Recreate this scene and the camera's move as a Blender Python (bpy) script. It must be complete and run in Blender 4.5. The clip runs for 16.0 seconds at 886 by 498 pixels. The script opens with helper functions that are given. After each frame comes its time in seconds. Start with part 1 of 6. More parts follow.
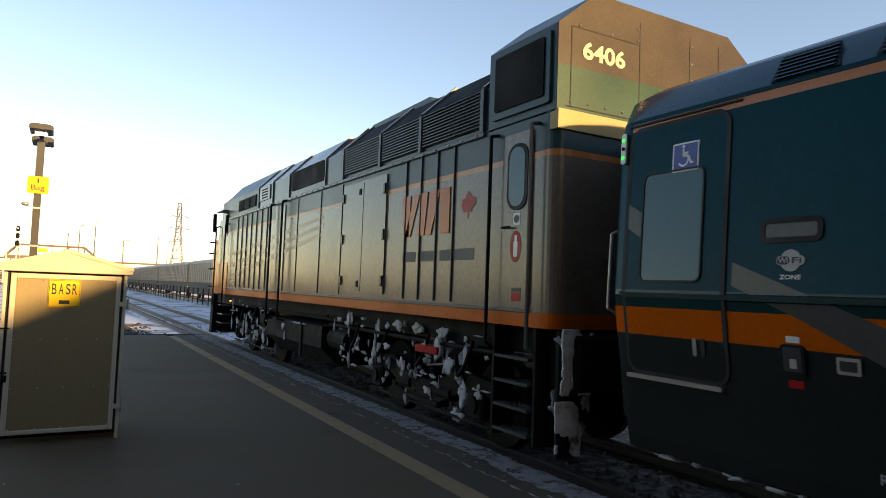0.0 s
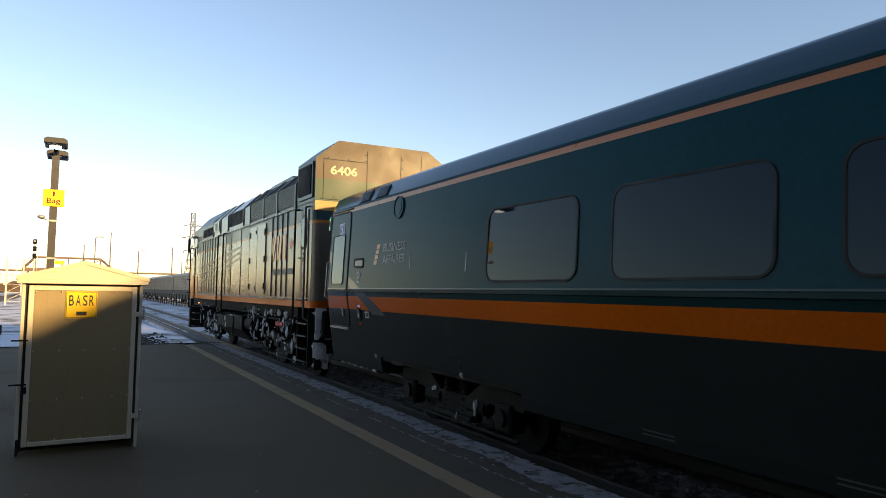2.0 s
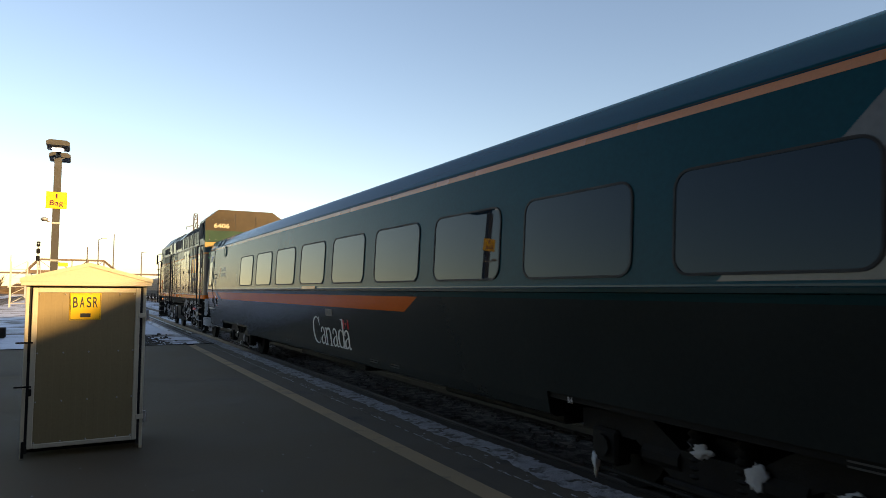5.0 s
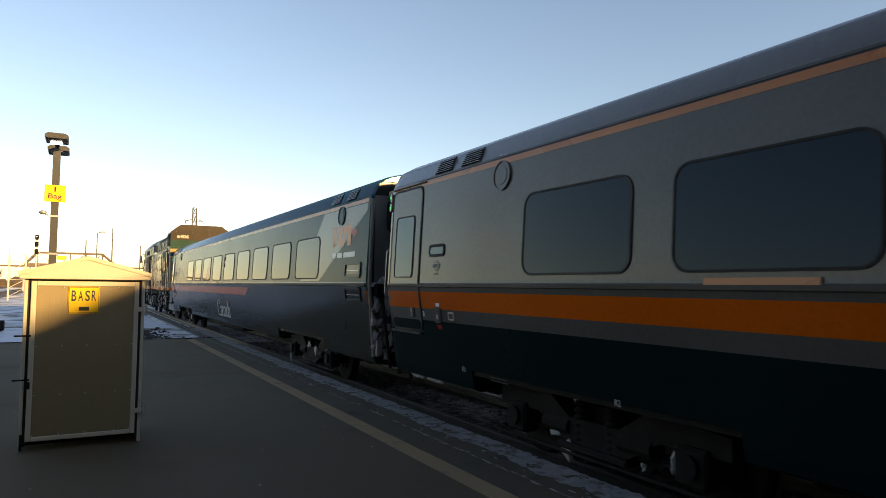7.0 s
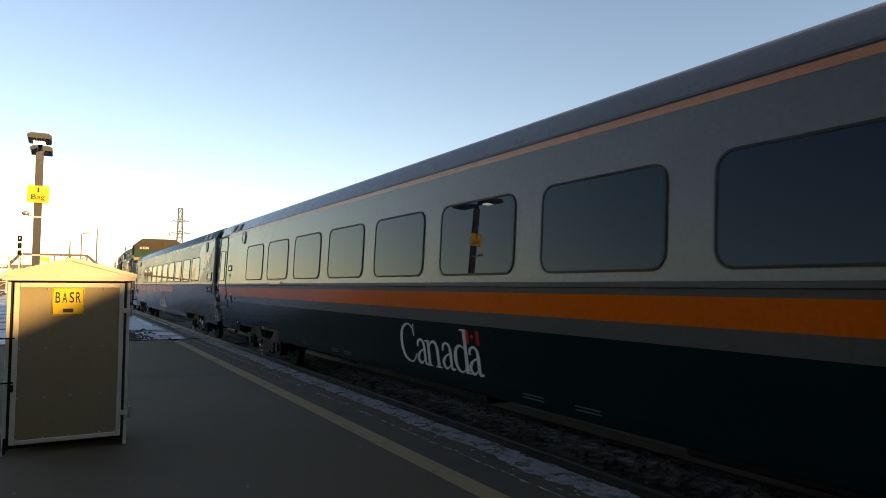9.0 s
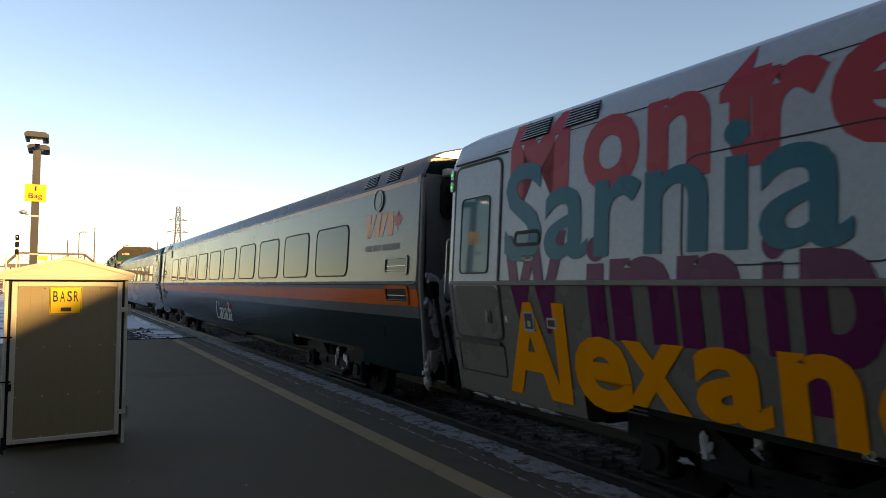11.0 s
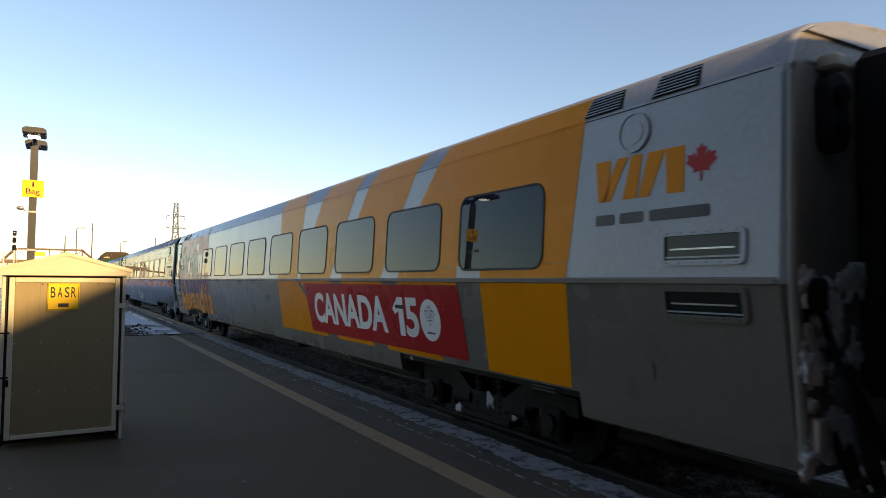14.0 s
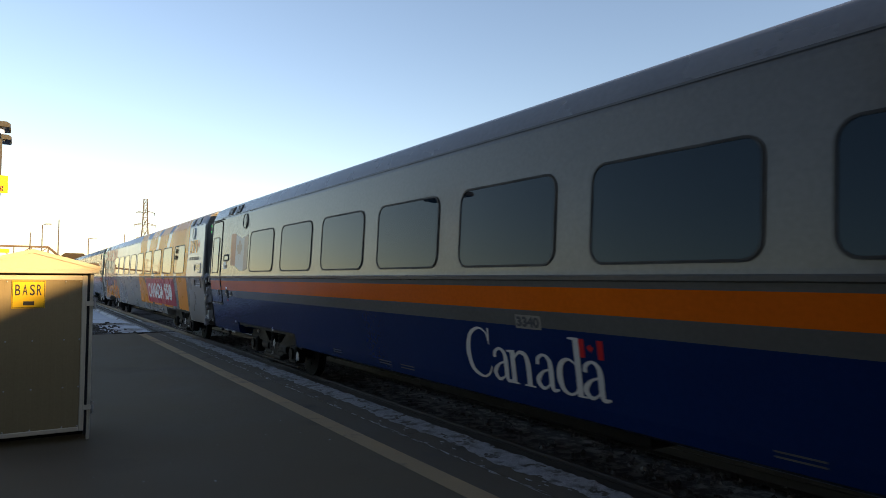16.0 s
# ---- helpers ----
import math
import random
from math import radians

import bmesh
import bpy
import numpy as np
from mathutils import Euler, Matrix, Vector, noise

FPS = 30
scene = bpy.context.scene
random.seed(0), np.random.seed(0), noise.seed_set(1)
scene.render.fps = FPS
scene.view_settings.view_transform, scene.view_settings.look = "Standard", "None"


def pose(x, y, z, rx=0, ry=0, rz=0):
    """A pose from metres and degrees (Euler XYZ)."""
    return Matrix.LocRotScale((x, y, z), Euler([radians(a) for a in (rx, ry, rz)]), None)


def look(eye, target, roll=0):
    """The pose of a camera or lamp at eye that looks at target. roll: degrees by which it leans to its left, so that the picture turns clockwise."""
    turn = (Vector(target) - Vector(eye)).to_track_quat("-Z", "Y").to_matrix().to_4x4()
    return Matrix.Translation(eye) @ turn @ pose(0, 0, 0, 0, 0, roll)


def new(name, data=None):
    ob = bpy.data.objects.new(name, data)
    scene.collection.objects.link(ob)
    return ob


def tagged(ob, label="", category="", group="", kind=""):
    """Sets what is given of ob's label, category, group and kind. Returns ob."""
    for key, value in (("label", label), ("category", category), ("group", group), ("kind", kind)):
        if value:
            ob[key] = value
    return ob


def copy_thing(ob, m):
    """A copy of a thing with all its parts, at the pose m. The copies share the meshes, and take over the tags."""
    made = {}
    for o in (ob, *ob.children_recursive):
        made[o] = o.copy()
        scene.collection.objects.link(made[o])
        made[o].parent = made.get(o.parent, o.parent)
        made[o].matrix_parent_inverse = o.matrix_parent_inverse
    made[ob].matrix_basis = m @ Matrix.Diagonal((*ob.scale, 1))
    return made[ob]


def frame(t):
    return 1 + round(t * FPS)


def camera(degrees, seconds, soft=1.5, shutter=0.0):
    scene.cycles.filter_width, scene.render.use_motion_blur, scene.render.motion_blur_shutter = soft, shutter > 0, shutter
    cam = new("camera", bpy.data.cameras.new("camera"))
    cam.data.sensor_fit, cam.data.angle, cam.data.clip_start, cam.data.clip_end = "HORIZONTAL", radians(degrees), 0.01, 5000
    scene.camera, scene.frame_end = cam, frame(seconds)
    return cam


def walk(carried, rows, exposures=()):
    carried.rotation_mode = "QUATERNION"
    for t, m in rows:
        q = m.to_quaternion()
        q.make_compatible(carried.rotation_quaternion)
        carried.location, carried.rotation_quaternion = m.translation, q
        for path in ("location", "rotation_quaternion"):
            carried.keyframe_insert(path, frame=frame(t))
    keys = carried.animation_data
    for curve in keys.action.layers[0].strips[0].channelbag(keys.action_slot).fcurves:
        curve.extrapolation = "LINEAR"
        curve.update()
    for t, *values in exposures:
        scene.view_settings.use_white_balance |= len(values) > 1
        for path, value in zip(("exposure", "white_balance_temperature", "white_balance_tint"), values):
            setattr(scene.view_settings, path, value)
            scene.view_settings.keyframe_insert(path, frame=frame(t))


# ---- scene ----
cam = camera(67.0, 16.0, soft=0.8, shutter=0.12)

# hand-held on one spot of the platform: time, yaw, pitch, roll
EYE = (0.0, 0.0, 1.70)
LOOKS = [
    (0.0, -29.85, 3.5, -2.1),
    (0.5, -26.55, 3.13, -1.99),
    (1.0, -27.39, 3.19, -1.54),
    (1.5, -28.61, 3.16, -1.4),
    (2.0, -28.71, 3.76, -0.86),
    (2.5, -28.26, 4.04, -0.44),
    (3.0, -28.72, 4.26, -0.62),
    (3.5, -28.63, 3.57, -0.68),
    (6.0, -28.46, 3.66, -0.2),
    (6.5, -28.53, 3.71, -0.54),
    (7.0, -28.57, 3.23, -0.63),
    (7.5, -28.34, 3.33, -0.71),
    (8.0, -29.18, 3.4, -0.69),
    (10.5, -29.71, 3.07, -0.17),
    (11.0, -29.76, 3.04, -0.2),
    (11.5, -30.03, 2.98, 0.01),
    (12.0, -29.92, 2.76, -0.45),
    (12.5, -29.55, 2.89, -0.4),
    (13.0, -29.94, 3.3, -0.08),
    (13.5, -30.24, 2.92, -0.61),
    (14.0, -29.93, 2.8, -0.39),
    (14.5, -30.46, 3.21, -0.55),
    (15.0, -31.07, 3.57, -0.34),
    (15.5, -31.93, 2.63, -1.13),
    (16.0, -32.14, 2.58, -0.36)]
walk(cam, [(t, pose(*EYE, 90 + p, r, y)) for t, y, p, r in LOOKS], exposures=[(0.0, 1.02, 7300, 20), (0.6, 0.86, 7100, 20), (1.5, 0.82, 6900, 20), (3.5, 0.78, 6900, 20), (6.0, 0.73, 7300, 20),
                                                                         (13.4, 0.73, 7250, 20), (14.1, 0.71, 6750, 20), (15.0, 0.75, 6750, 20), (16.0, 0.80, 6950, 20)])

# how far the train has rolled, every half second
ROLLED = [-0.07, 1.77, 3.59, 5.49, 7.49, 9.52, 11.62, 13.78, 16.00, 18.29, 20.65, 23.08, 25.57, 28.09, 30.77, 33.51, 36.31, 39.17, 42.10, 45.10, 48.18, 51.32, 54.49, 57.77, 61.14, 64.62, 68.16, 71.70, 75.37, 79.23, 83.10, 86.94, 90.88]
PITCH = 25.91            # coupled length of one coach
TRACK_X = 5.47           # centre of the track beside the platform
RAIL_Z = -0.12           # top of the rails; the platform is at 0

# ---- sky and sun: clear winter evening, low sun behind the train ----
SUN_FROM = Vector((0.443, -0.897, 0.203)).normalized()
world = bpy.data.worlds.new("sky")
scene.world = world
world.use_nodes = True
wn, wl = world.node_tree.nodes, world.node_tree.links
sky = wn.new("ShaderNodeTexSky")
sky.sky_type = 'NISHITA'
sky.sun_disc = False
sky.sun_elevation = math.asin(SUN_FROM.z)
sky.sun_rotation = math.atan2(SUN_FROM.x, SUN_FROM.y)
sky.air_density, sky.dust_density, sky.ozone_density = 1.0, 0.22, 1.5
wl.new(sky.outputs[0], wn["Background"].inputs[0])
wn["Background"].inputs[1].default_value = 0.15
sun = new("sun", bpy.data.lights.new("sun", 'SUN'))
sun.data.energy, sun.data.angle, sun.data.color = 5.0, radians(1.7), (1.0, 0.69, 0.30)
sun.matrix_world = look(SUN_FROM * 60, (0, 0, 0))

# ---- materials ----
def material(name, color, rough=0.6, metal=0.0, vary=0.12, scale=3.0, fine=60.0, bump=0.0, coat=0.0, ior=1.45, stain=None, stain_at=0.62):
    """A surface with variation at two scales, and stains of a colour of their own if given."""
    m = bpy.data.materials.new(name)
    m.use_nodes = True
    n, l = m.node_tree.nodes, m.node_tree.links
    b = n["Principled BSDF"]
    tex = n.new("ShaderNodeTexCoord")
    big, small = n.new("ShaderNodeTexNoise"), n.new("ShaderNodeTexNoise")
    big.inputs["Scale"].default_value, big.inputs["Detail"].default_value = scale, 5
    small.inputs["Scale"].default_value, small.inputs["Detail"].default_value = fine, 4
    l.new(tex.outputs["Object"], big.inputs["Vector"])
    l.new(tex.outputs["Object"], small.inputs["Vector"])
    add = n.new("ShaderNodeMath")
    add.operation = 'ADD'
    l.new(big.outputs["Fac"], add.inputs[0])
    l.new(small.outputs["Fac"], add.inputs[1])
    rng = n.new("ShaderNodeMapRange")
    rng.inputs["From Min"].default_value, rng.inputs["From Max"].default_value = 0.6, 1.4
    rng.inputs["To Min"].default_value, rng.inputs["To Max"].default_value = 1 - vary, 1 + vary
    l.new(add.outputs[0], rng.inputs["Value"])
    mul = n.new("ShaderNodeVectorMath")
    mul.operation = 'SCALE'
    mul.inputs[0].default_value = color
    l.new(rng.outputs[0], mul.inputs["Scale"])
    out = mul.outputs[0]
    if stain:
        st = n.new("ShaderNodeTexNoise")
        st.inputs["Scale"].default_value, st.inputs["Detail"].default_value, st.inputs["Roughness"].default_value = scale * 0.7, 8, 0.65
        l.new(tex.outputs["Object"], st.inputs["Vector"])
        sr = n.new("ShaderNodeMapRange")
        sr.inputs["From Min"].default_value, sr.inputs["From Max"].default_value = stain_at - 0.06, stain_at + 0.06
        l.new(st.outputs["Fac"], sr.inputs["Value"])
        mix = n.new("ShaderNodeMix")
        mix.data_type = 'RGBA'
        l.new(sr.outputs[0], mix.inputs["Factor"])
        l.new(out, mix.inputs["A"])
        mix.inputs["B"].default_value = (*stain, 1)
        out = mix.outputs["Result"]
    l.new(out, b.inputs["Base Color"])
    rr = n.new("ShaderNodeMapRange")
    rr.inputs["From Min"].default_value, rr.inputs["From Max"].default_value = 0.3, 0.7
    rr.inputs["To Min"].default_value, rr.inputs["To Max"].default_value = max(0.01, rough * 0.85), min(1.0, rough * 1.15)
    l.new(big.outputs["Fac"], rr.inputs["Value"])
    l.new(rr.outputs[0], b.inputs["Roughness"])
    b.inputs["Metallic"].default_value, b.inputs["IOR"].default_value = metal, ior
    b.inputs["Coat Weight"].default_value, b.inputs["Coat Roughness"].default_value = coat, 0.08
    if bump:
        bp = n.new("ShaderNodeBump")
        bp.inputs["Strength"].default_value, bp.inputs["Distance"].default_value = bump, 0.01
        l.new(small.outputs["Fac"], bp.inputs["Height"])
        l.new(bp.outputs[0], b.inputs["Normal"])
    return m


def glow(name, color, power):
    m = bpy.data.materials.new(name)
    m.use_nodes = True
    b = m.node_tree.nodes["Principled BSDF"]
    b.inputs["Base Color"].default_value = (*color, 1)
    b.inputs["Emission Color"].default_value = (*color, 1)
    b.inputs["Emission Strength"].default_value = power
    return m


PAINT = dict(rough=0.20, vary=0.14, scale=0.9, fine=25.0, ior=1.30)
TEAL = material("teal_paint", (0.001, 0.056, 0.078), rough=0.20, vary=0.16, scale=0.9, fine=25.0, ior=1.14)
TEAL_ROOF = material("teal_roof_paint", (0.001, 0.055, 0.088), ior=1.70, rough=0.22, vary=0.12, scale=1.2)
DEEP_GREEN = material("deep_green_paint", (0.006, 0.035, 0.038), **PAINT)
GREY = material("grey_paint", (0.096, 0.094, 0.089), rough=0.2, vary=0.16, scale=0.9, fine=25.0, ior=1.38)
GREY_MID = material("mid_grey_paint", (0.085, 0.084, 0.08), **PAINT)
CHARCOAL = material("charcoal_paint", (0.019, 0.023, 0.022), **PAINT)
# lighter base than GREY, to carry the sky mirrored in the roof
GREY_ROOF = material("grey_roof_paint", (0.14, 0.14, 0.14), rough=0.26, vary=0.15, scale=1.0, fine=20.0, ior=1.65)
SILVER_ROOF = material("silver_roof_paint", (0.32, 0.34, 0.36), rough=0.24, vary=0.12, scale=1.0, fine=20.0, ior=1.9)
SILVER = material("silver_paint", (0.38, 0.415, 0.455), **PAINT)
# same silver for the lower side, with the shade below the waist mixed in
SILVER_SHADE = material("shaded_lower_silver", (0.145, 0.134, 0.116), rough=0.28, vary=0.16, scale=0.9, fine=25.0, ior=1.36)
SILVER_BEAD = material("silver_bead_paint", (0.20, 0.19, 0.17), **PAINT)
ORANGE = material("orange_paint", (0.55, 0.10, 0.002), **PAINT)
PEACH = material("worn_orange_stripe", (0.50, 0.17, 0.04), rough=0.28, vary=0.15, scale=1.0)
NAVY = material("blue_black_paint", (0.002, 0.012, 0.014), rough=0.2, vary=0.14, scale=0.9, fine=25.0, ior=1.2)
BLUE = material("royal_blue_paint", (0.001, 0.014, 0.072), **PAINT)
PALE_INK = material("weathered_pale_ink", (0.42, 0.42, 0.41), rough=0.5, vary=0.12)
AMBER = material("amber_vinyl", (0.74, 0.25, 0.002), rough=0.28, vary=0.08, scale=1.0, ior=1.16)
RED = material("red_vinyl", (0.42, 0.018, 0.02), rough=0.28, vary=0.06, scale=1.0, ior=1.22)
ROSE = material("rose_vinyl", (0.40, 0.045, 0.06), rough=0.28, vary=0.06, scale=1.0, ior=1.22)
SEA = material("sea_blue_vinyl", (0.01, 0.13, 0.18), rough=0.28, vary=0.06, scale=1.0, ior=1.22)
PLUM = material("plum_vinyl", (0.12, 0.015, 0.075), rough=0.28, vary=0.06, scale=1.0, ior=1.22)
ROAD_NUMBER = material("aged_road_number", (0.50, 0.44, 0.29), rough=0.6, vary=0.1)
WHITE = material("white_vinyl", (0.78, 0.78, 0.76), rough=0.4, vary=0.04)
CREAM = material("faded_cream_vinyl", (0.60, 0.58, 0.54), rough=0.45, vary=0.10, scale=2.0)
FADED_RED = material("faded_red_vinyl", (0.58, 0.27, 0.13), rough=0.45, vary=0.12, scale=2.0)
TAN = material("faded_tan_vinyl", (0.50, 0.37, 0.25), rough=0.45, vary=0.14, scale=2.0)
DARK_INK = material("dark_ink", (0.02, 0.022, 0.03), rough=0.5)
SIGN_BLUE = material("sign_blue", (0.02, 0.06, 0.32), rough=0.4)
SIGN_YELLOW = material("sign_yellow", (0.80, 0.53, 0.01), rough=0.45, vary=0.05)
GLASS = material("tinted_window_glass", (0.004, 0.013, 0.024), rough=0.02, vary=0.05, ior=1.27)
# blue tint put on the panes' reflections to cool the mirrored sky
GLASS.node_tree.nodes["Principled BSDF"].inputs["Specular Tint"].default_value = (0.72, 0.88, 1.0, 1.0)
DOOR_GLASS = material("pale_door_glass", (0.05, 0.135, 0.16), rough=0.05, vary=0.10, scale=0.7, ior=1.33)
RUBBER = material("black_rubber", (0.012, 0.012, 0.013), rough=0.7)
SEAM = material("dark_seam", (0.02, 0.022, 0.024), rough=0.8)
STEEL = material("bare_steel", (0.42, 0.42, 0.42), rough=0.4, metal=0.9, scale=4.0)
IRON = material("grimy_iron", (0.009, 0.0085, 0.008), rough=0.75, ior=1.25, vary=0.3, scale=5.0, bump=0.4)
BELLOWS = material("sooty_grey_end", (0.19, 0.19, 0.17), rough=0.6, vary=0.3, scale=2.5, stain=(0.34, 0.35, 0.36), stain_at=0.66)
SNOW = material("snow", (0.38, 0.385, 0.40), rough=0.75, vary=0.08, scale=6.0, bump=0.4)
PACKED_SNOW = material("packed_snow", (0.62, 0.62, 0.62), rough=0.85, vary=0.3, scale=5.0, bump=0.5, stain=(0.16, 0.15, 0.14), stain_at=0.60)
OLD_SNOW = material("old_grey_snow", (0.24, 0.235, 0.24), rough=0.9, vary=0.45, scale=9.0, fine=110.0, bump=1.0, stain=(0.085, 0.075, 0.066), stain_at=0.56)
# for the unseen block that is added to keep skylight off the train
SKY_BLOCK_WALL = material("sky_block_brown", (0.14, 0.09, 0.065), rough=0.85, vary=0.2, scale=1.5)
# brown cast holds dirt and the golden horizon mirrored in the side
LOCO_GREY = material("loco_grey_paint", (0.165, 0.132, 0.102), rough=0.20, vary=0.22, scale=1.1, fine=18.0, ior=1.45, stain=(0.085, 0.066, 0.047), stain_at=0.62)
FADED_STREAK = material("faded_orange_streak", (0.30, 0.16, 0.075), rough=0.3, vary=0.3, scale=1.5)
LOCO_TEAL = material("loco_teal_paint", (0.022, 0.06, 0.068), rough=0.34, vary=0.15, scale=1.1, ior=1.33)
LOCO_BROWN = material("sooty_brown_paint", (0.050, 0.037, 0.022), rough=0.34, vary=0.35, scale=1.6, ior=1.21)
LOCO_GREEN = material("loco_green_paint", (0.020, 0.058, 0.036), rough=0.34, vary=0.3, scale=1.6, ior=1.21)
# amber is the low sun on the ledge, set as its base colour
LOCO_SUNLIT_LIP = material("sunlit_lip_amber", (0.34, 0.23, 0.06), rough=0.5, vary=0.2, scale=2.0)
TRUSS = material("weathered_truss_steel", (0.16, 0.11, 0.07), rough=0.8, vary=0.2)
GRILLE = material("black_grille", (0.008, 0.009, 0.010), rough=0.75, ior=1.25)
RAIL = material("rail_steel", (0.055, 0.045, 0.038), rough=0.55, metal=0.1, scale=4.0)
TIE = material("weathered_tie", (0.10, 0.085, 0.07), rough=0.9, vary=0.3, scale=5.0, stain=(0.36, 0.37, 0.39), stain_at=0.57)
STONE = material("ballast_stone", (0.055, 0.051, 0.047), rough=0.9, vary=0.35, scale=9.0, stain=(0.21, 0.20, 0.19), stain_at=0.52)
SNOWY_BED = material("snow_covered_ballast", (0.50, 0.51, 0.55), rough=0.85, vary=0.2, scale=0.9, fine=14.0, bump=0.6, stain=(0.05, 0.046, 0.042), stain_at=0.57)
ASPHALT = material("platform_asphalt", (0.088, 0.066, 0.040), rough=0.92, vary=0.22, scale=0.6, fine=160.0, bump=0.5, stain=(0.06, 0.046, 0.03), stain_at=0.62)
EDGE_CONCRETE = material("platform_edge_concrete", (0.072, 0.058, 0.040), rough=0.92, vary=0.2, scale=1.2, fine=120.0, bump=0.4, stain=(0.035, 0.03, 0.028), stain_at=0.62)
LINE = material("worn_yellow_line", (0.27, 0.185, 0.10), rough=0.85, vary=0.25, scale=2.0, fine=90.0, stain=(0.07, 0.06, 0.05), stain_at=0.62)
FIELD = material("snowy_ground", (0.64, 0.66, 0.72), rough=0.85, vary=0.15, scale=0.5, fine=12.0, bump=0.6, stain=(0.13, 0.11, 0.085), stain_at=0.56)
BOX_TAN = material("tan_sheet_metal", (0.275, 0.218, 0.115), rough=0.5, vary=0.07, scale=2.0, fine=40.0)
BOX_CREAM = material("cream_frame_paint", (0.60, 0.55, 0.42), rough=0.45, vary=0.07, scale=2.5)
POLE = material("dark_bronze_pole", (0.05, 0.05, 0.048), rough=0.5, vary=0.15, scale=3.0)
GALVANISED = material("galvanised_steel", (0.45, 0.45, 0.44), rough=0.5, metal=0.5, vary=0.12)
WOOD_POLE = material("weathered_pole", (0.13, 0.11, 0.09), rough=0.9, vary=0.2)
CARRIER = material("carrier_siding", (0.34, 0.27, 0.21), rough=0.5, vary=0.25, scale=0.8, metal=0.1)
CARRIER_DARK = material("carrier_lower_side", (0.085, 0.066, 0.05), rough=0.8, vary=0.3, scale=0.8)
DEAD_GRASS = material("dead_grass_and_cinders", (0.05, 0.043, 0.034), rough=0.95, vary=0.4, scale=6.0)
BRUSH = material("winter_brush", (0.11, 0.075, 0.045), rough=0.95, vary=0.35, scale=0.4)
GREEN_LIGHT = glow("green_indicator", (0.0, 0.55, 0.06), 1.2)
LAMP_LIGHT = glow("lamp_lens", (1.0, 0.95, 0.80), 5.0)
MARKER_LIGHT = glow("amber_marker", (1.0, 0.30, 0.04), 2.0)



# ---- mesh helpers ----
FORM = [None]            # set while a thing drawn at nominal size is brought to its true size


def part(name, bm, mat, parent=None, label="", smooth=False, kind=""):
    if FORM[0] is not None:
        bmesh.ops.transform(bm, matrix=FORM[0], verts=bm.verts)
    me = bpy.data.meshes.new(name)
    bm.normal_update()
    bm.to_mesh(me)
    bm.free()
    for m in (mat if isinstance(mat, (list, tuple)) else [mat]):
        me.materials.append(m)
    if smooth:
        for p in me.polygons:
            p.use_smooth = True
    ob = new(name, me)
    ob.parent = parent
    return tagged(ob, label, kind=kind)


def thing(name, label, category, at=(0, 0, 0), group="", kind="", turn=0.0):
    e = new(name)
    e.empty_display_size = 0.2
    e.matrix_basis = pose(*at, 0, 0, turn)
    return tagged(e, label, category, group, kind)


def add_box(bm, lo, hi, bevel=0.0, m=None):
    g = bmesh.ops.create_cube(bm, size=1.0)["verts"]
    size = [b - a for a, b in zip(lo, hi)]
    mid = [(a + b) / 2 for a, b in zip(lo, hi)]
    for v in g:
        v.co = Vector([c * s + o for c, s, o in zip(v.co, size, mid)])
    if bevel:
        es = list({e for v in g for e in v.link_edges})
        r = bmesh.ops.bevel(bm, geom=es, offset=bevel, segments=1, affect='EDGES')
        g = r["verts"]
    if m is not None:
        bmesh.ops.transform(bm, matrix=m, verts=list(g))
    return g


def box(lo, hi, bevel=0.0):
    bm = bmesh.new()
    add_box(bm, lo, hi, bevel)
    return bm


def add_tube(bm, a, b, r, r2=None, n=8, caps=True):
    a, b = Vector(a), Vector(b)
    d = b - a
    m = Matrix.Translation((a + b) / 2) @ d.to_track_quat("Z", "Y").to_matrix().to_4x4()
    bmesh.ops.create_cone(bm, cap_ends=caps, segments=n, radius1=r, radius2=r if r2 is None else r2, depth=d.length, matrix=m)


def tube(a, b, r, r2=None, n=8):
    bm = bmesh.new()
    add_tube(bm, a, b, r, r2, n)
    return bm


def tubes(points, r, n=8):
    bm = bmesh.new()
    for a, b in zip(points, points[1:]):
        add_tube(bm, a, b, r, None, n)
    return bm


def prism(outline, lo, hi, axis="y"):
    """A closed outline of pairs, swept along one axis."""
    bm = bmesh.new()

    def put(p, c):
        return {"x": (c, p[0], p[1]), "y": (p[0], c, p[1]), "z": (p[0], p[1], c)}[axis]
    a = [bm.verts.new(put(p, lo)) for p in outline]
    b = [bm.verts.new(put(p, hi)) for p in outline]
    k = len(outline)
    for i in range(k):
        bm.faces.new((a[i], a[(i + 1) % k], b[(i + 1) % k], b[i]))
    bm.faces.new(a[::-1])
    bm.faces.new(b)
    bmesh.ops.recalc_face_normals(bm, faces=bm.faces)
    return bm


def rounded(y0, y1, z0, z1, r, k=5):
    """A rounded rectangle as pairs."""
    out = []
    for cy, cz, a0 in ((y1 - r, z1 - r, 0), (y0 + r, z1 - r, 90), (y0 + r, z0 + r, 180), (y1 - r, z0 + r, 270)):
        for i in range(k + 1):
            a = radians(a0 + 90 * i / k)
            out.append((cy + r * math.cos(a), cz + r * math.sin(a)))
    return out


def disc(cy, cz, r, n=24):
    return [(cy + r * math.cos(2 * math.pi * i / n), cz + r * math.sin(2 * math.pi * i / n)) for i in range(n)]


LETTERS = {}


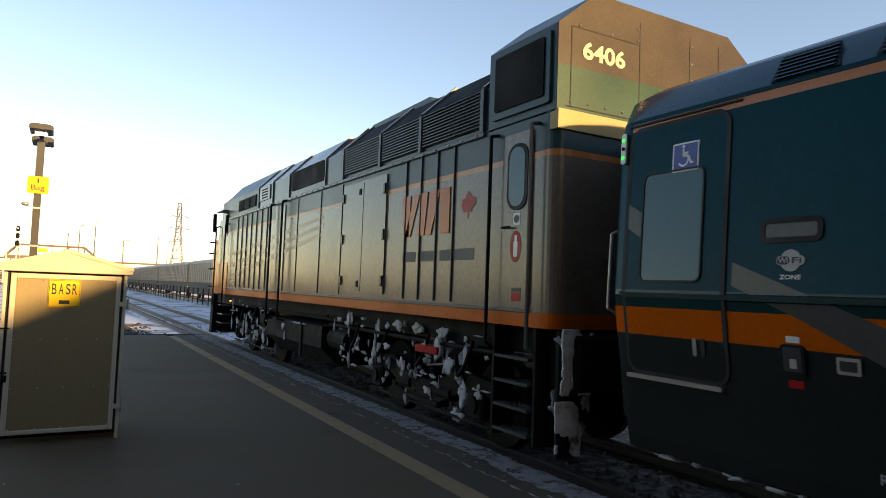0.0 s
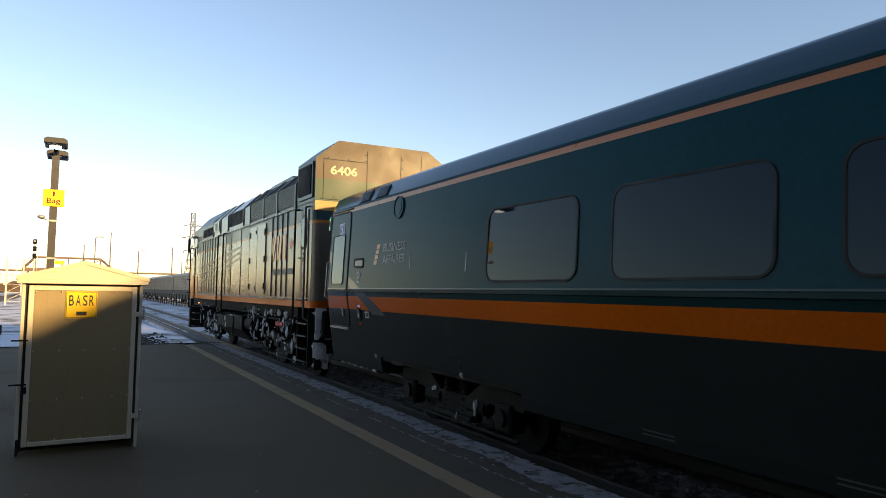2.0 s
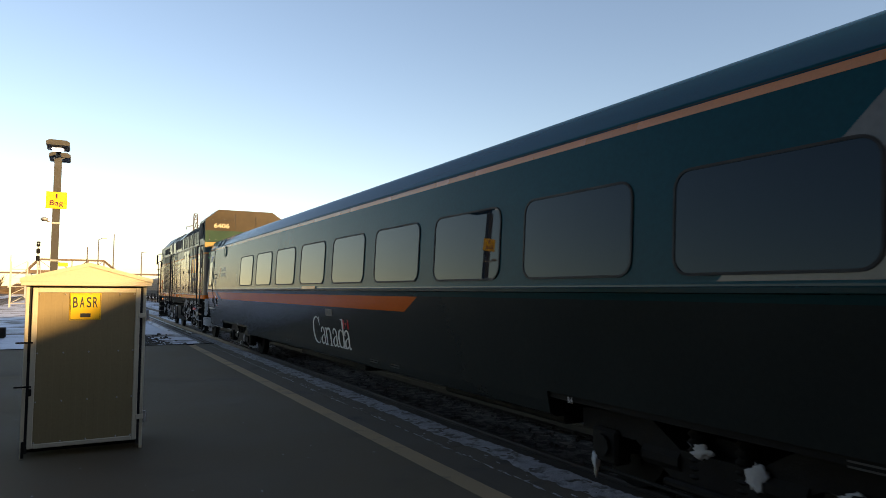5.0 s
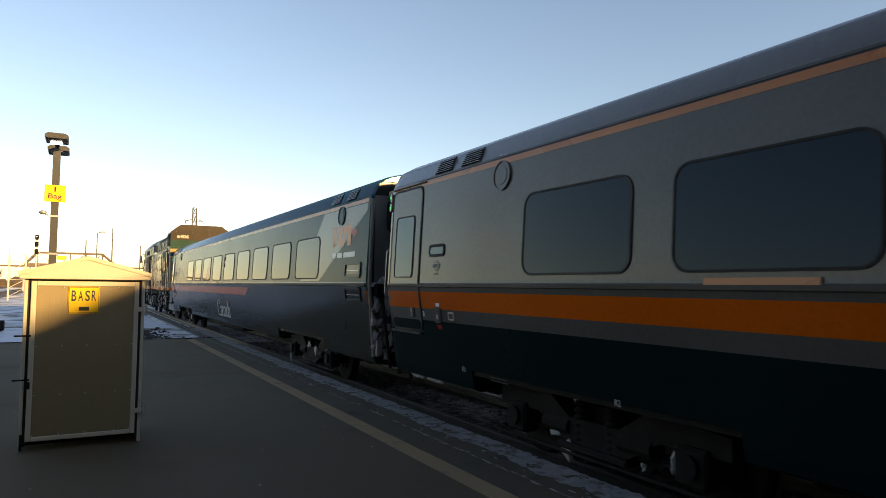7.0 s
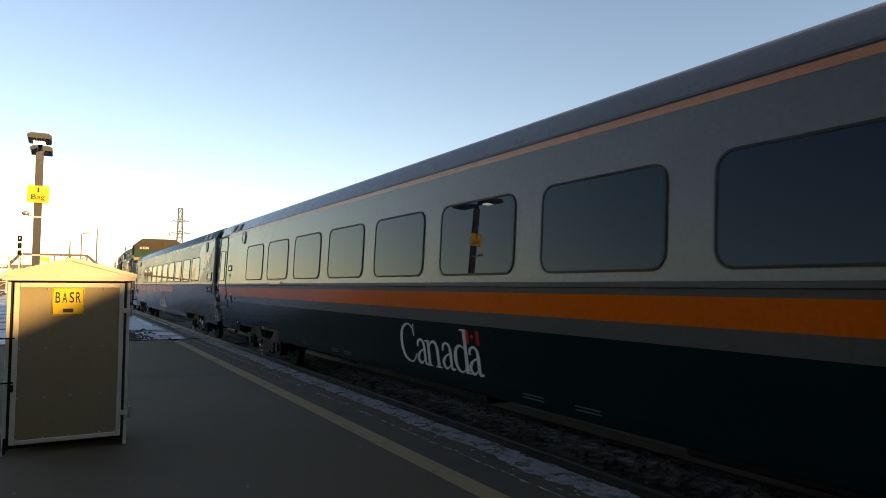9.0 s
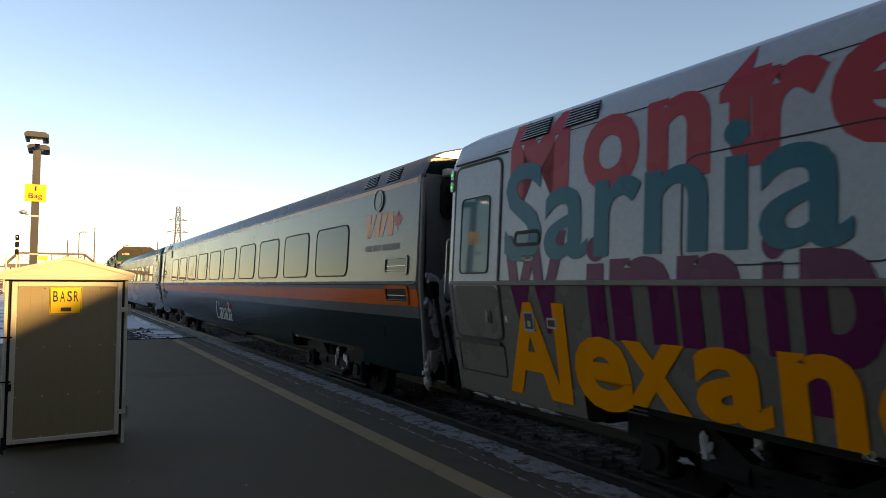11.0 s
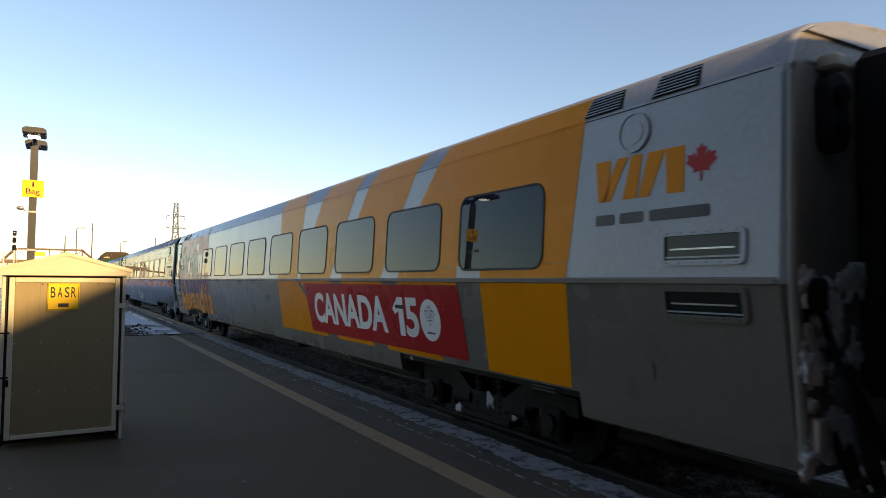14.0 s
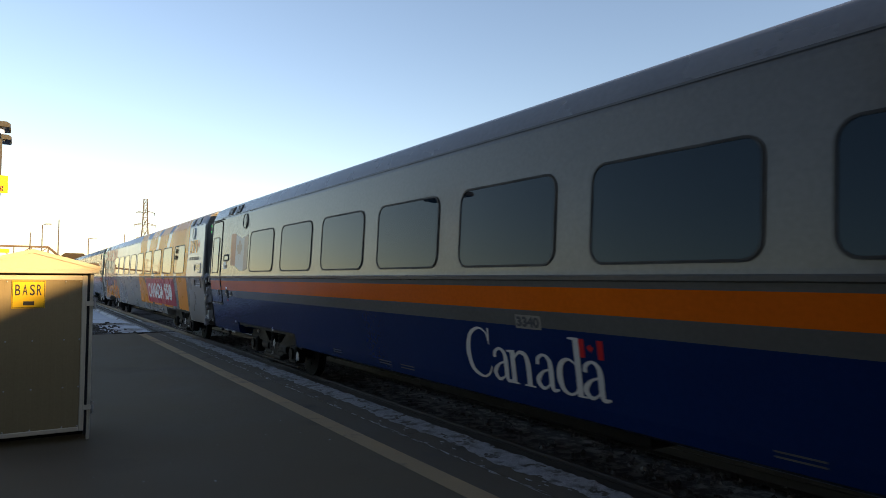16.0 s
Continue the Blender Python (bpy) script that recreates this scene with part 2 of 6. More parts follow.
def letters(body, bold=0.0):
    """The flat mesh of a word: vertices and faces."""
    key = (body, bold)
    if key not in LETTERS:
        cu = bpy.data.curves.new("word", 'FONT')
        cu.body, cu.offset, cu.resolution_u = body, bold, 4
        ob = new("word", cu)
        me = bpy.data.meshes.new_from_object(ob.evaluated_get(bpy.context.evaluated_depsgraph_get()))
        LETTERS[key] = ([v.co.copy() for v in me.vertices], [tuple(p.vertices) for p in me.polygons])
        bpy.data.objects.remove(ob)
        bpy.data.curves.remove(cu)
        bpy.data.meshes.remove(me)
    return LETTERS[key]


def word_mesh(body, u0, u1, v0, v1, bold=0.0):
    """A word as a bmesh in the plane of u and v, fitted to those bounds."""
    vs, fs = letters(body, bold)
    x0, x1 = min(v.x for v in vs), max(v.x for v in vs)
    y0, y1 = min(v.y for v in vs), max(v.y for v in vs)
    bm = bmesh.new()
    made = [bm.verts.new((u0 + (v.x - x0) / (x1 - x0) * (u1 - u0), v0 + (v.y - y0) / (y1 - y0) * (v1 - v0), 0)) for v in vs]
    for f in fs:
        try:
            bm.faces.new([made[i] for i in f])
        except ValueError:
            pass
    return bm


LEAF = [(0, 1), (0.14, 0.72), (0.30, 0.80), (0.24, 0.36), (0.46, 0.58), (0.54, 0.44), (0.84, 0.50), (0.74, 0.24), (0.90, 0.12),
        (0.42, -0.24), (0.50, -0.42), (0.06, -0.34), (0.05, -0.85)]
LEAF = LEAF + [(-u, v) for u, v in reversed(LEAF[1:])]


def leaf(cu, cv, size):
    return [(cu + u * size, cv + v * size) for u, v in LEAF]


def clumps(spots, seed=1, detail=2):
    """Uneven lumps: (x, y, z, sx, sy, sz) each."""
    rnd = random.Random(seed)
    bm = bmesh.new()
    for x, y, z, sx, sy, sz in spots:
        g = bmesh.ops.create_icosphere(bm, subdivisions=detail, radius=1.0)["verts"]
        o = Vector((rnd.random() * 50, rnd.random() * 50, 0))
        for v in g:
            k = max(0.15, 0.85 + 0.85 * noise.noise(v.co * 1.2 + o) + 0.40 * noise.noise(v.co * 2.9 + o) + 0.16 * noise.noise(v.co * 7.0 + o))
            v.co = Vector((x + v.co.x * sx * k, y + v.co.y * sy * k, z + v.co.z * sz * k))
    return bm


# ---- ground, tracks, platform ----
GROUND_Z = -0.36


def build_setting():
    bm = bmesh.new()
    bmesh.ops.create_grid(bm, x_segments=60, y_segments=60, size=1.0)
    for v in bm.verts:
        v.co = Vector((math.copysign(abs(v.co.x) ** 3, v.co.x) * 2500, math.copysign(abs(v.co.y) ** 3, v.co.y) * 2500, GROUND_Z))
        d = math.hypot(v.co.x, v.co.y)
        if d > 40:
            v.co.z += 0.25 * noise.noise(v.co * 0.02) - 0.2
    tagged(part("ground", bm, FIELD), "flat rail yard ground with patchy snow and dead grass", "ground", kind="structure")

    # platform slab, worn line, strip and coping
    slab = part("platform", box((-9.0, -70.0, -0.40), (2.985, 22.3, 0.0)), ASPHALT)
    tagged(slab, "dark weathered asphalt station platform with stains", "platform", kind="structure")
    edge = part("platform_edge", box((3.20, -70.0, -0.40), (3.575, 22.3, -0.002)), EDGE_CONCRETE)
    tagged(edge, "dark strip between the worn line and the platform edge", "platform edge", kind="structure")
    line = part("platform_line", box((2.985, -70.0, -0.40), (3.20, 21.9, 0.002)), LINE)
    tagged(line, "worn faded safety line along the platform", "safety line", kind="structure")
    y = -24.0
    while y < 22.2:
        part("coping_slab", box((3.59, y, -0.40), (4.12, min(y + 3.04, 22.3), 0.0), 0.008), EDGE_CONCRETE, edge)
        y += 3.05
    lip = part("platform_end", box((-9.0, 22.3, -0.40), (4.12, 22.42, 0.015), 0.01), IRON)
    tagged(lip, "dark timber kerb at the end of the platform", "kerb", kind="structure")

    # thin crust of old snow on the coping, broken into patches
    rnd = random.Random(4)
    bm = bmesh.new()
    n, m = 900, 9
    grid = []
    for i in range(n + 1):
        y = 1.5 + 26.0 * (i / n) ** 1.5
        row = []
        for j in range(m + 1):
            u = j / m
            e0 = 3.80 + 0.07 * noise.noise(Vector((3, y * 0.9, 0))) + 0.05 * noise.noise(Vector((9, y * 5.0, 0)))
            x = e0 + u * (4.12 - e0 + 0.02 * noise.noise(Vector((1, y * 4.0, 0))))
            z = 0.006 + 0.010 * noise.noise(Vector((x * 22, y * 16, 0))) + 0.012 * noise.noise(Vector((x * 5, y * 4, 3)))
            row.append(bm.verts.new((x, y, z)))
        grid.append(row)
    for i in range(n):
        for j in range(m):
            c = grid[i][j].co
            if noise.noise(Vector((c.x * 6, c.y * 2.4, 5))) + 0.5 * noise.noise(Vector((c.x * 17, c.y * 11, 2))) > -0.62:
                bm.faces.new((grid[i][j], grid[i][j + 1], grid[i + 1][j + 1], grid[i + 1][j]))
    bmesh.ops.delete(bm, geom=[v for v in bm.verts if not v.link_faces], context='VERTS')
    tagged(part("edge_snow", bm, OLD_SNOW), "broken crust of old snow along the platform edge", "snow", kind="stuff")
    spots = []
    for k in range(260):
        spots.append((3.58 + rnd.gauss(0, 0.012), 2.2 + 20 * rnd.random() ** 1.3, -0.001, 0.004 + 0.007 * rnd.random(), 0.02 + 0.12 * rnd.random(), 0.004))
    for k in range(160):
        spots.append((rnd.uniform(3.6, 4.1), 2.2 + 20 * rnd.random() ** 1.3, 0.0, 0.008 + 0.02 * rnd.random(), 0.015 + 0.05 * rnd.random(), 0.006))
    for k in range(40):
        spots.append((rnd.uniform(-1.5, 2.9), rnd.uniform(3.0, 12.0), 0.0, 0.006 + 0.01 * rnd.random(), 0.008 + 0.02 * rnd.random(), 0.003))
    tagged(part("snow_scraps", clumps(spots, 8, 1), OLD_SNOW, None, smooth=True), "scraps of snow caught in the platform joint", "snow", kind="stuff")

    # ballast: a low shoulder by the coping, then the bed between the rails
    # strip past x 7.2 is added dark, in place of shade beyond the train
    bank = prism([(4.13, -0.46), (4.13, -0.38), (4.45, -0.36), (4.60, -0.28), (6.6, -0.28), (7.2, -0.34), (12.4, -0.34), (12.6, -0.46)], -110, 23.5)
    tagged(part("ballast", bank, STONE), "dark gravel ballast under the platform track", "ballast", kind="structure")
    bank = prism([(4.0, -0.46), (4.13, -0.37), (4.45, -0.36), (4.60, -0.27), (6.6, -0.27), (7.2, -0.34), (8.2, -0.46)], 23.5, 400)
    tagged(part("snowy_ballast", bank, SNOWY_BED), "snow-covered ballast beyond the platform end", "ballast", kind="structure")
    tufts = []
    for k in range(1100):
        y = 25.0 + 24.0 * rnd.random() ** 1.5
        x = 2.3 + rnd.gauss(0, 0.55) - 0.05 * (y - 25)
        tufts.append((x, y, GROUND_Z, 0.03 + 0.10 * rnd.random(), 0.04 + 0.18 * rnd.random(), 0.015 + 0.06 * rnd.random()))
    tagged(part("dead_grass", clumps(tufts, 14, 1), DEAD_GRASS), "dark dead grass and cinders showing through snow", "grass", kind="stuff")
    bm = bmesh.new()
    for k in range(1600):
        x, y = 4.5 + 1.9 * rnd.random(), 2.2 + 30 * rnd.random() ** 1.6
        s = 0.010 + 0.018 * rnd.random()
        mm = pose(x, y, -0.272, 360 * rnd.random(), 360 * rnd.random(), 360 * rnd.random())
        g = bmesh.ops.create_cube(bm, size=s * 1.7, matrix=mm)["verts"]
        for v in g:
            v.co += Vector((rnd.uniform(-1, 1), rnd.uniform(-1, 1), rnd.uniform(-1, 1))) * s * 0.35
    tagged(part("gravel", bm, STONE), "loose crushed stones with snow dust", "gravel", kind="stuff")

    rail_form = [(-0.075, 0.0), (0.075, 0.0), (0.075, 0.02), (0.012, 0.04), (0.012, 0.12), (0.036, 0.135), (0.036, 0.165), (0.03, 0.172),
                 (-0.03, 0.172), (-0.036, 0.165), (-0.036, 0.135), (-0.012, 0.12), (-0.012, 0.04), (-0.075, 0.02)]

    def track(cx, y0, y1, top, label, ties=None, turn=0.0, bed=None):
        t = thing("railway_track", label, "railway track", (cx, 0, top), kind="structure", turn=turn)
        for sx in (-0.7525, 0.7525):
            part("rail", prism([(u + sx, v - 0.172) for u, v in rail_form], y0, y1), RAIL, t)
        if bed:
            part("bed", prism([(-2.2, -0.30), (-1.6, -0.172), (1.6, -0.172), (2.2, -0.30)], y0, y1), bed, t)
        if ties:
            me = part("tie", box((-1.3, -0.11, -0.26), (1.3, 0.11, -0.165), 0.012), TIE, t)
            y = ties[0]
            me.matrix_basis = pose(0, y, 0)
            while y < ties[1]:
                y += 0.58
                o = new("tie", me.data)
                o.parent, o.matrix_basis = t, pose(0, y, 0)

    track(TRACK_X, -110, 400, RAIL_Z, "steel rails on dark ties beside the platform", (2.0, 60.0))
    track(14.2, -60, 600, -0.20, "siding track under standing freight wagons")
    for cx, turn in ((-9.5, 1.0), (-15.0, 2.0), (-20.5, 3.0)):
        track(cx, 24, 500, -0.20, "yard track half buried in snow", bed=STONE, turn=turn)


build_setting()


def build_sky_block():
    """Unseen plain block behind and left of the viewer, added to cut the skylight."""
    s = thing("sky_block", "unseen plain brown block added to cut skylight on the platform", "building", (-5.2, -21.6, 0.0), kind="structure")
    part("wall", box((-7.8, -20.0, 0.0), (8.0, 20.0, 9.7)), SKY_BLOCK_WALL, s)
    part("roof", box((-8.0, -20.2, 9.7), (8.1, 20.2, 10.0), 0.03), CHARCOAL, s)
    part("wall", box((-11.0, 20.01, 0.0), (1.2, 27.0, 9.2)), SKY_BLOCK_WALL, s)
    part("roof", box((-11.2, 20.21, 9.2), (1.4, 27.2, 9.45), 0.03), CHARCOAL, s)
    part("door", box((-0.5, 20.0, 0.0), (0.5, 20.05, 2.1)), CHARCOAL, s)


build_sky_block()


# ---- things on the platform ----
def build_locker():
    """Tan sheet-metal locker with a shallow gable roof and one door, a little ajar."""
    b = thing("storage_locker", "tan sheet-metal locker with cream frame and gabled roof on the platform", "locker", (0.085, 8.0, 0.0), turn=0.6)
    w, d, h = 0.560, 0.80, 1.765
    part("side_panel", box((-w, 0.03, 0.05), (-w + 0.03, d, h)), BOX_TAN, b)
    part("side_panel", box((w - 0.03, 0.03, 0.05), (w, d, h)), BOX_TAN, b)
    part("back_panel", box((-w + 0.03, d - 0.03, 0.05), (w - 0.03, d, h)), BOX_TAN, b)
    part("floor_panel", box((-w + 0.03, 0.06, 0.05), (w - 0.03, d - 0.03, 0.08)), IRON, b)
    for sx in (-1, 1):
        part("jamb_gap", box((min(sx * 0.501, sx * 0.527), -0.012, 0.05), (max(sx * 0.501, sx * 0.527), 0.03, h - 0.036)), RUBBER, b)
        part("post", box((min(sx * w, sx * (w - 0.032)), -0.02, 0.0), (max(sx * w, sx * (w - 0.032)), 0.03, h), 0.004), BOX_CREAM, b, "cream painted post")
        part("rear_post", box((min(sx * w, sx * (w - 0.055)), d, 0.0), (max(sx * w, sx * (w - 0.055)), d + 0.04, h), 0.004), BOX_CREAM, b)
    part("header", box((-w + 0.055, 0.0, h - 0.035), (w - 0.055, 0.03, h)), BOX_CREAM, b)
    # roof: two slopes and a gable board
    roof = prism([(-w - 0.055, h + 0.005), (-w - 0.055, h + 0.045), (0, h + 0.215), (w + 0.055, h + 0.045), (w + 0.055, h + 0.005), (0, h + 0.175)], -0.09, d + 0.10)
    part("roof", roof, BOX_CREAM, b, "cream sheet-metal gable roof")
    part("gable", prism([(-w - 0.045, h + 0.0125), (w + 0.045, h + 0.0125), (0, h + 0.177)], -0.078, -0.03), BOX_CREAM, b)
    part("soffit", box((-w + 0.001, -0.054, h + 0.002), (w - 0.001, d - 0.001, h + 0.010)), BOX_CREAM, b)
    part("fascia", box((-w - 0.045, -0.085, h - 0.03), (w + 0.045, -0.055, h + 0.012), 0.004), BOX_CREAM, b)
    # door
    door = part("door", box((-0.475, -0.032, 0.135), (0.475, -0.012, h - 0.085)), BOX_TAN, b, "tan corrugated sheet door")
    part("door_frame", box((-0.500, -0.045, 0.10), (-0.452, -0.010, h - 0.05), 0.006), BOX_CREAM, door)
    part("door_frame", box((0.452, -0.045, 0.10), (0.500, -0.010, h - 0.05), 0.006), BOX_CREAM, door)
    part("door_frame", box((-0.452, -0.045, h - 0.10), (0.452, -0.010, h - 0.05), 0.006), BOX_CREAM, door)
    part("door_frame", box((-0.452, -0.045, 0.10), (0.452, -0.010, 0.145), 0.006), BOX_CREAM, door)
    for j in range(9):
        u = -0.42 + j * 0.105
        part("rib", box((u - 0.022, -0.0338, 0.15), (u + 0.022, -0.0325, h - 0.105), 0.0006), BOX_TAN, door)
    rivet = None
    for z in (0.155, 0.56, 1.05, h - 0.115):
        for u in (-0.44, -0.21, 0.02, 0.30, 0.44):
            if rivet is None:
                bm = bmesh.new()
                bmesh.ops.create_uvsphere(bm, u_segments=8, v_segments=5, radius=0.009)
                rivet = part("rivet", bm, STEEL, door)
                rivet.matrix_basis = pose(u, -0.0365, z)
            else:
                o = new("rivet", rivet.data)
                o.parent, o.matrix_basis = door, pose(u, -0.0365, z)
    for z in (0.34, 1.42):
        hinge = part("hinge", box((0.485, -0.058, z - 0.025), (0.562, -0.0455, z + 0.025), 0.003), BOX_CREAM, door, "cream strap hinge")
        part("knuckle", tube((0.574, -0.05, z - 0.06), (0.574, -0.05, z + 0.06), 0.013), GALVANISED, hinge)
    for z in (1.16, 0.72):
        part("hasp", box((-0.63, -0.060, z - 0.008), (-0.48, -0.046, z + 0.008), 0.002), IRON, door, "dark iron hasp bar")
    part("padlock", box((-0.505, -0.085, 0.63), (-0.475, -0.0605, 0.70), 0.006), IRON, door)
    part("foot_bolt", tube((-0.535, -0.06, 0.02), (-0.535, -0.06, 0.18), 0.012), IRON, door)
    # yellow plate
    s = part("sign_plate", box((-0.125, -0.042, h - 0.385), (0.165, -0.0375, h - 0.105), 0.003), SIGN_YELLOW, door, "yellow plate with dark border and letters")
    s.matrix_basis = pose(-0.045, 0, 0)
    u0, u1, z0, z1 = -0.119, 0.159, h - 0.379, h - 0.111
    for lo, hi in (((u0, z1 - 0.004), (u1, z1)), ((u0, z0), (u1, z0 + 0.004)), ((u0, z0 + 0.004), (u0 + 0.004, z1 - 0.004)), ((u1 - 0.004, z0 + 0.004), (u1, z1 - 0.004))):
        part("border", box((lo[0], -0.0445, lo[1]), (hi[0], -0.0425, hi[1])), DARK_INK, s)
    for body, c in (("B", -0.073), ("A", -0.011), ("S", 0.052), ("R", 0.112)):
        bm = word_mesh(body, c - 0.022, c + 0.022, h - 0.255, h - 0.145, 0.012)
        bmesh.ops.transform(bm, matrix=Matrix(((1, 0, 0, 0), (0, 0, 1, -0.0445), (0, 1, 0, 0), (0, 0, 0, 1))), verts=bm.verts)
        part("lettering", bm, DARK_INK, s)
    part("label_bar", box((-0.025, -0.0445, h - 0.355), (0.07, -0.0425, h - 0.315)), DARK_INK, s)


build_locker()


def build_lamp_post():
    p = thing("lamp_post", "dark bronze platform lamp post with lit heads and yellow sign", "lamp post", (-0.405, 13.4, 0.0))
    part("base", box((-0.17, -0.17, 0.0), (0.17, 0.17, 0.06), 0.01), GALVANISED, p)
    part("shaft", prism([(0.057, -0.057), (0.057, 0.057), (-0.057, 0.057), (-0.057, -0.057)], 0.06, 3.99, "z"), POLE, p)
    for sy, lit in ((-1, True), (1, False)):
        head = prism([(-0.16, 4.08), (-0.145, 4.06), (0.165, 4.06), (0.18, 4.08), (0.18, 4.115), (0.13, 4.145), (-0.11, 4.145), (-0.16, 4.115)], min(sy * 0.30, sy * 0.86), max(sy * 0.30, sy * 0.86))
        head = part("lamp_head", head, POLE, p, "long dark floodlight head")
        part("lens", box((-0.085, min(sy * 0.34, sy * 0.56), 4.045), (0.085, max(sy * 0.34, sy * 0.56), 4.059), 0.004), LAMP_LIGHT if lit else GALVANISED, head, "lit pale lamp lens" if lit else "unlit lamp lens")
    part("arm", box((-0.035, -0.299, 4.07), (0.035, 0.299, 4.11)), POLE, p)
    part("collar", tube((0, 0, 3.99), (0, 0, 4.068), 0.04, None, 12), POLE, p)
    for z in (2.18, 2.83):
        part("band", prism([(0.062, -0.062), (0.062, 0.062), (-0.062, 0.062), (-0.062, -0.062)], z, z + 0.03, "z"), GALVANISED, p)
    s = part("sign_plate", box((-0.16, -0.080, 3.09), (0.16, -0.066, 3.385), 0.003), SIGN_YELLOW, p, "square yellow sign with purple letters")
    for body, u0, u1, z0, z1 in (("1", -0.012, 0.012, 3.27, 3.35), ("Bag", -0.10, 0.10, 3.12, 3.235)):
        bm = word_mesh(body, u0, u1, z0, z1, 0.0)
        bmesh.ops.transform(bm, matrix=Matrix(((1, 0, 0, 0), (0, 0, 1, -0.0835), (0, 1, 0, 0), (0, 0, 0, 1))), verts=bm.verts)
        part("lettering", bm, PLUM, s)
    arm = part("camera_arm", tube((-0.09, -0.02, 2.86), (-0.20, -0.06, 2.90), 0.012), GALVANISED, p)
    bm = bmesh.new()
    bmesh.ops.create_uvsphere(bm, u_segments=14, v_segments=8, radius=0.06)
    for v in bm.verts:
        v.co = Vector((v.co.x - 0.17, v.co.y - 0.07, v.co.z * 0.6 + 2.90))
    part("camera_dome", bm, GALVANISED, arm, "small grey security camera", smooth=True)


build_lamp_post()


def build_arm_lamp():
    p = thing("street_lamp", "dark street lamp with one arched arm", "street lamp", (-19.4, 40.0, GROUND_Z))
    part("shaft", tube((0, 0, 0), (0, 0, 4.7), 0.09, 0.06, 10), POLE, p)
    part("arm", tubes([(0, 0, 4.6), (0.4, 0, 5.0), (1.0, 0, 5.15), (1.6, 0, 5.1)], 0.05), POLE, p)
    part("lamp_head", box((1.3, -0.18, 5.0), (2.3, 0.18, 5.14), 0.05), POLE, p)


build_arm_lamp()


# ---- the yard beyond the platform ----
def build_signal():
    s = thing("signal_mast", "thin rail signal mast with three small dark heads", "rail signal", (-2.9, 60.0, GROUND_Z))
    part("mast", tube((0, 0.05, 0), (0, 0.05, 5.6), 0.05), BOX_CREAM, s)
    for z in (5.52, 4.98, 4.42):
        h = part("signal_head", rounded_head(z), IRON, s)
        part("hood", tube((0, -0.06, z + 0.03), (0, -0.22, z + 0.03), 0.08, None, 12), IRON, h)
        part("lens", tube((0, -0.221, z + 0.03), (0, -0.225, z + 0.03), 0.055, None, 12), GRILLE if z < 5 else GALVANISED, h)
    part("ladder", tubes([(0.2, 0.3, 0), (0.2, 0.1, 4.4)], 0.02), GALVANISED, s)


def rounded_head(z):
    return box((-0.13, -0.06, z - 0.2), (0.13, 0.05, z + 0.2), 0.05)


def build_bridge():
    """Steel truss over the tracks, far ahead."""
    y0 = 180.0
    b = thing("truss_bridge", "dark steel truss bridge across the tracks", "bridge", (0, y0, 0))
    for dy in (0.0, 5.0):
        t = part("top_chord", box((-8.6, dy - 0.2, 8.52), (5.0, dy + 0.2, 8.78)), TRUSS, b)
        part("bottom_chord", box((-11.0, dy - 0.2, 5.6), (8.5, dy + 0.2, 6.1)), TRUSS, b)
        part("end_post", tube((5.0, dy, 8.6), (8.0, dy, 5.9), 0.15, None, 6), TRUSS, b)
        part("end_post", tube((-8.6, dy, 8.6), (-11.0, dy, 5.9), 0.15, None, 6), TRUSS, b)
        for x in (-8.6, -5.2, -1.8, 1.6, 5.0):
            part("upright", tube((x, dy, 5.9), (x, dy, 8.6), 0.09, None, 6), TRUSS, b)
        for x0, x1 in ((-8.6, -5.2), (-5.2, -1.8), (1.6, -1.8), (5.0, 1.6)):
            part("diagonal", tube((x0, dy, 8.6), (x1, dy, 5.9), 0.05, None, 6), TRUSS, b)
    part("deck", box((-40.0, -0.3, 5.3), (60.0, 5.3, 5.59)), TRUSS, b)
    for x in (-10.5, 9.5):
        part("pier", box((x - 0.6, 0.0, GROUND_Z - 0.3), (x + 0.6, 5.0, 5.3)), GALVANISED, b)
    part("clearance_sign", box((-4.6, -0.5, 7.0), (-2.6, -0.4, 7.9)), SIGN_YELLOW, b, "yellow board on the truss")


def build_pole(x, y, top, r, arm, name, label, cat):
    p = thing(name, label, cat, (x, y, GROUND_Z - 0.3))
    part("shaft", tube((0, 0, 0), (0, 0, top - GROUND_Z + 0.3), r, r * 0.55, 10), WOOD_POLE, p)
    if arm:
        h = top - GROUND_Z + 0.3
        part("arm", tube((0, 0, h - 0.05), (arm, 0, h + 0.1), r * 0.4), WOOD_POLE, p)
        part("lamp_head", box((arm - 0.1, -0.15, h + 0.02), (arm + 0.5, 0.15, h + 0.17), 0.04), GALVANISED, p)


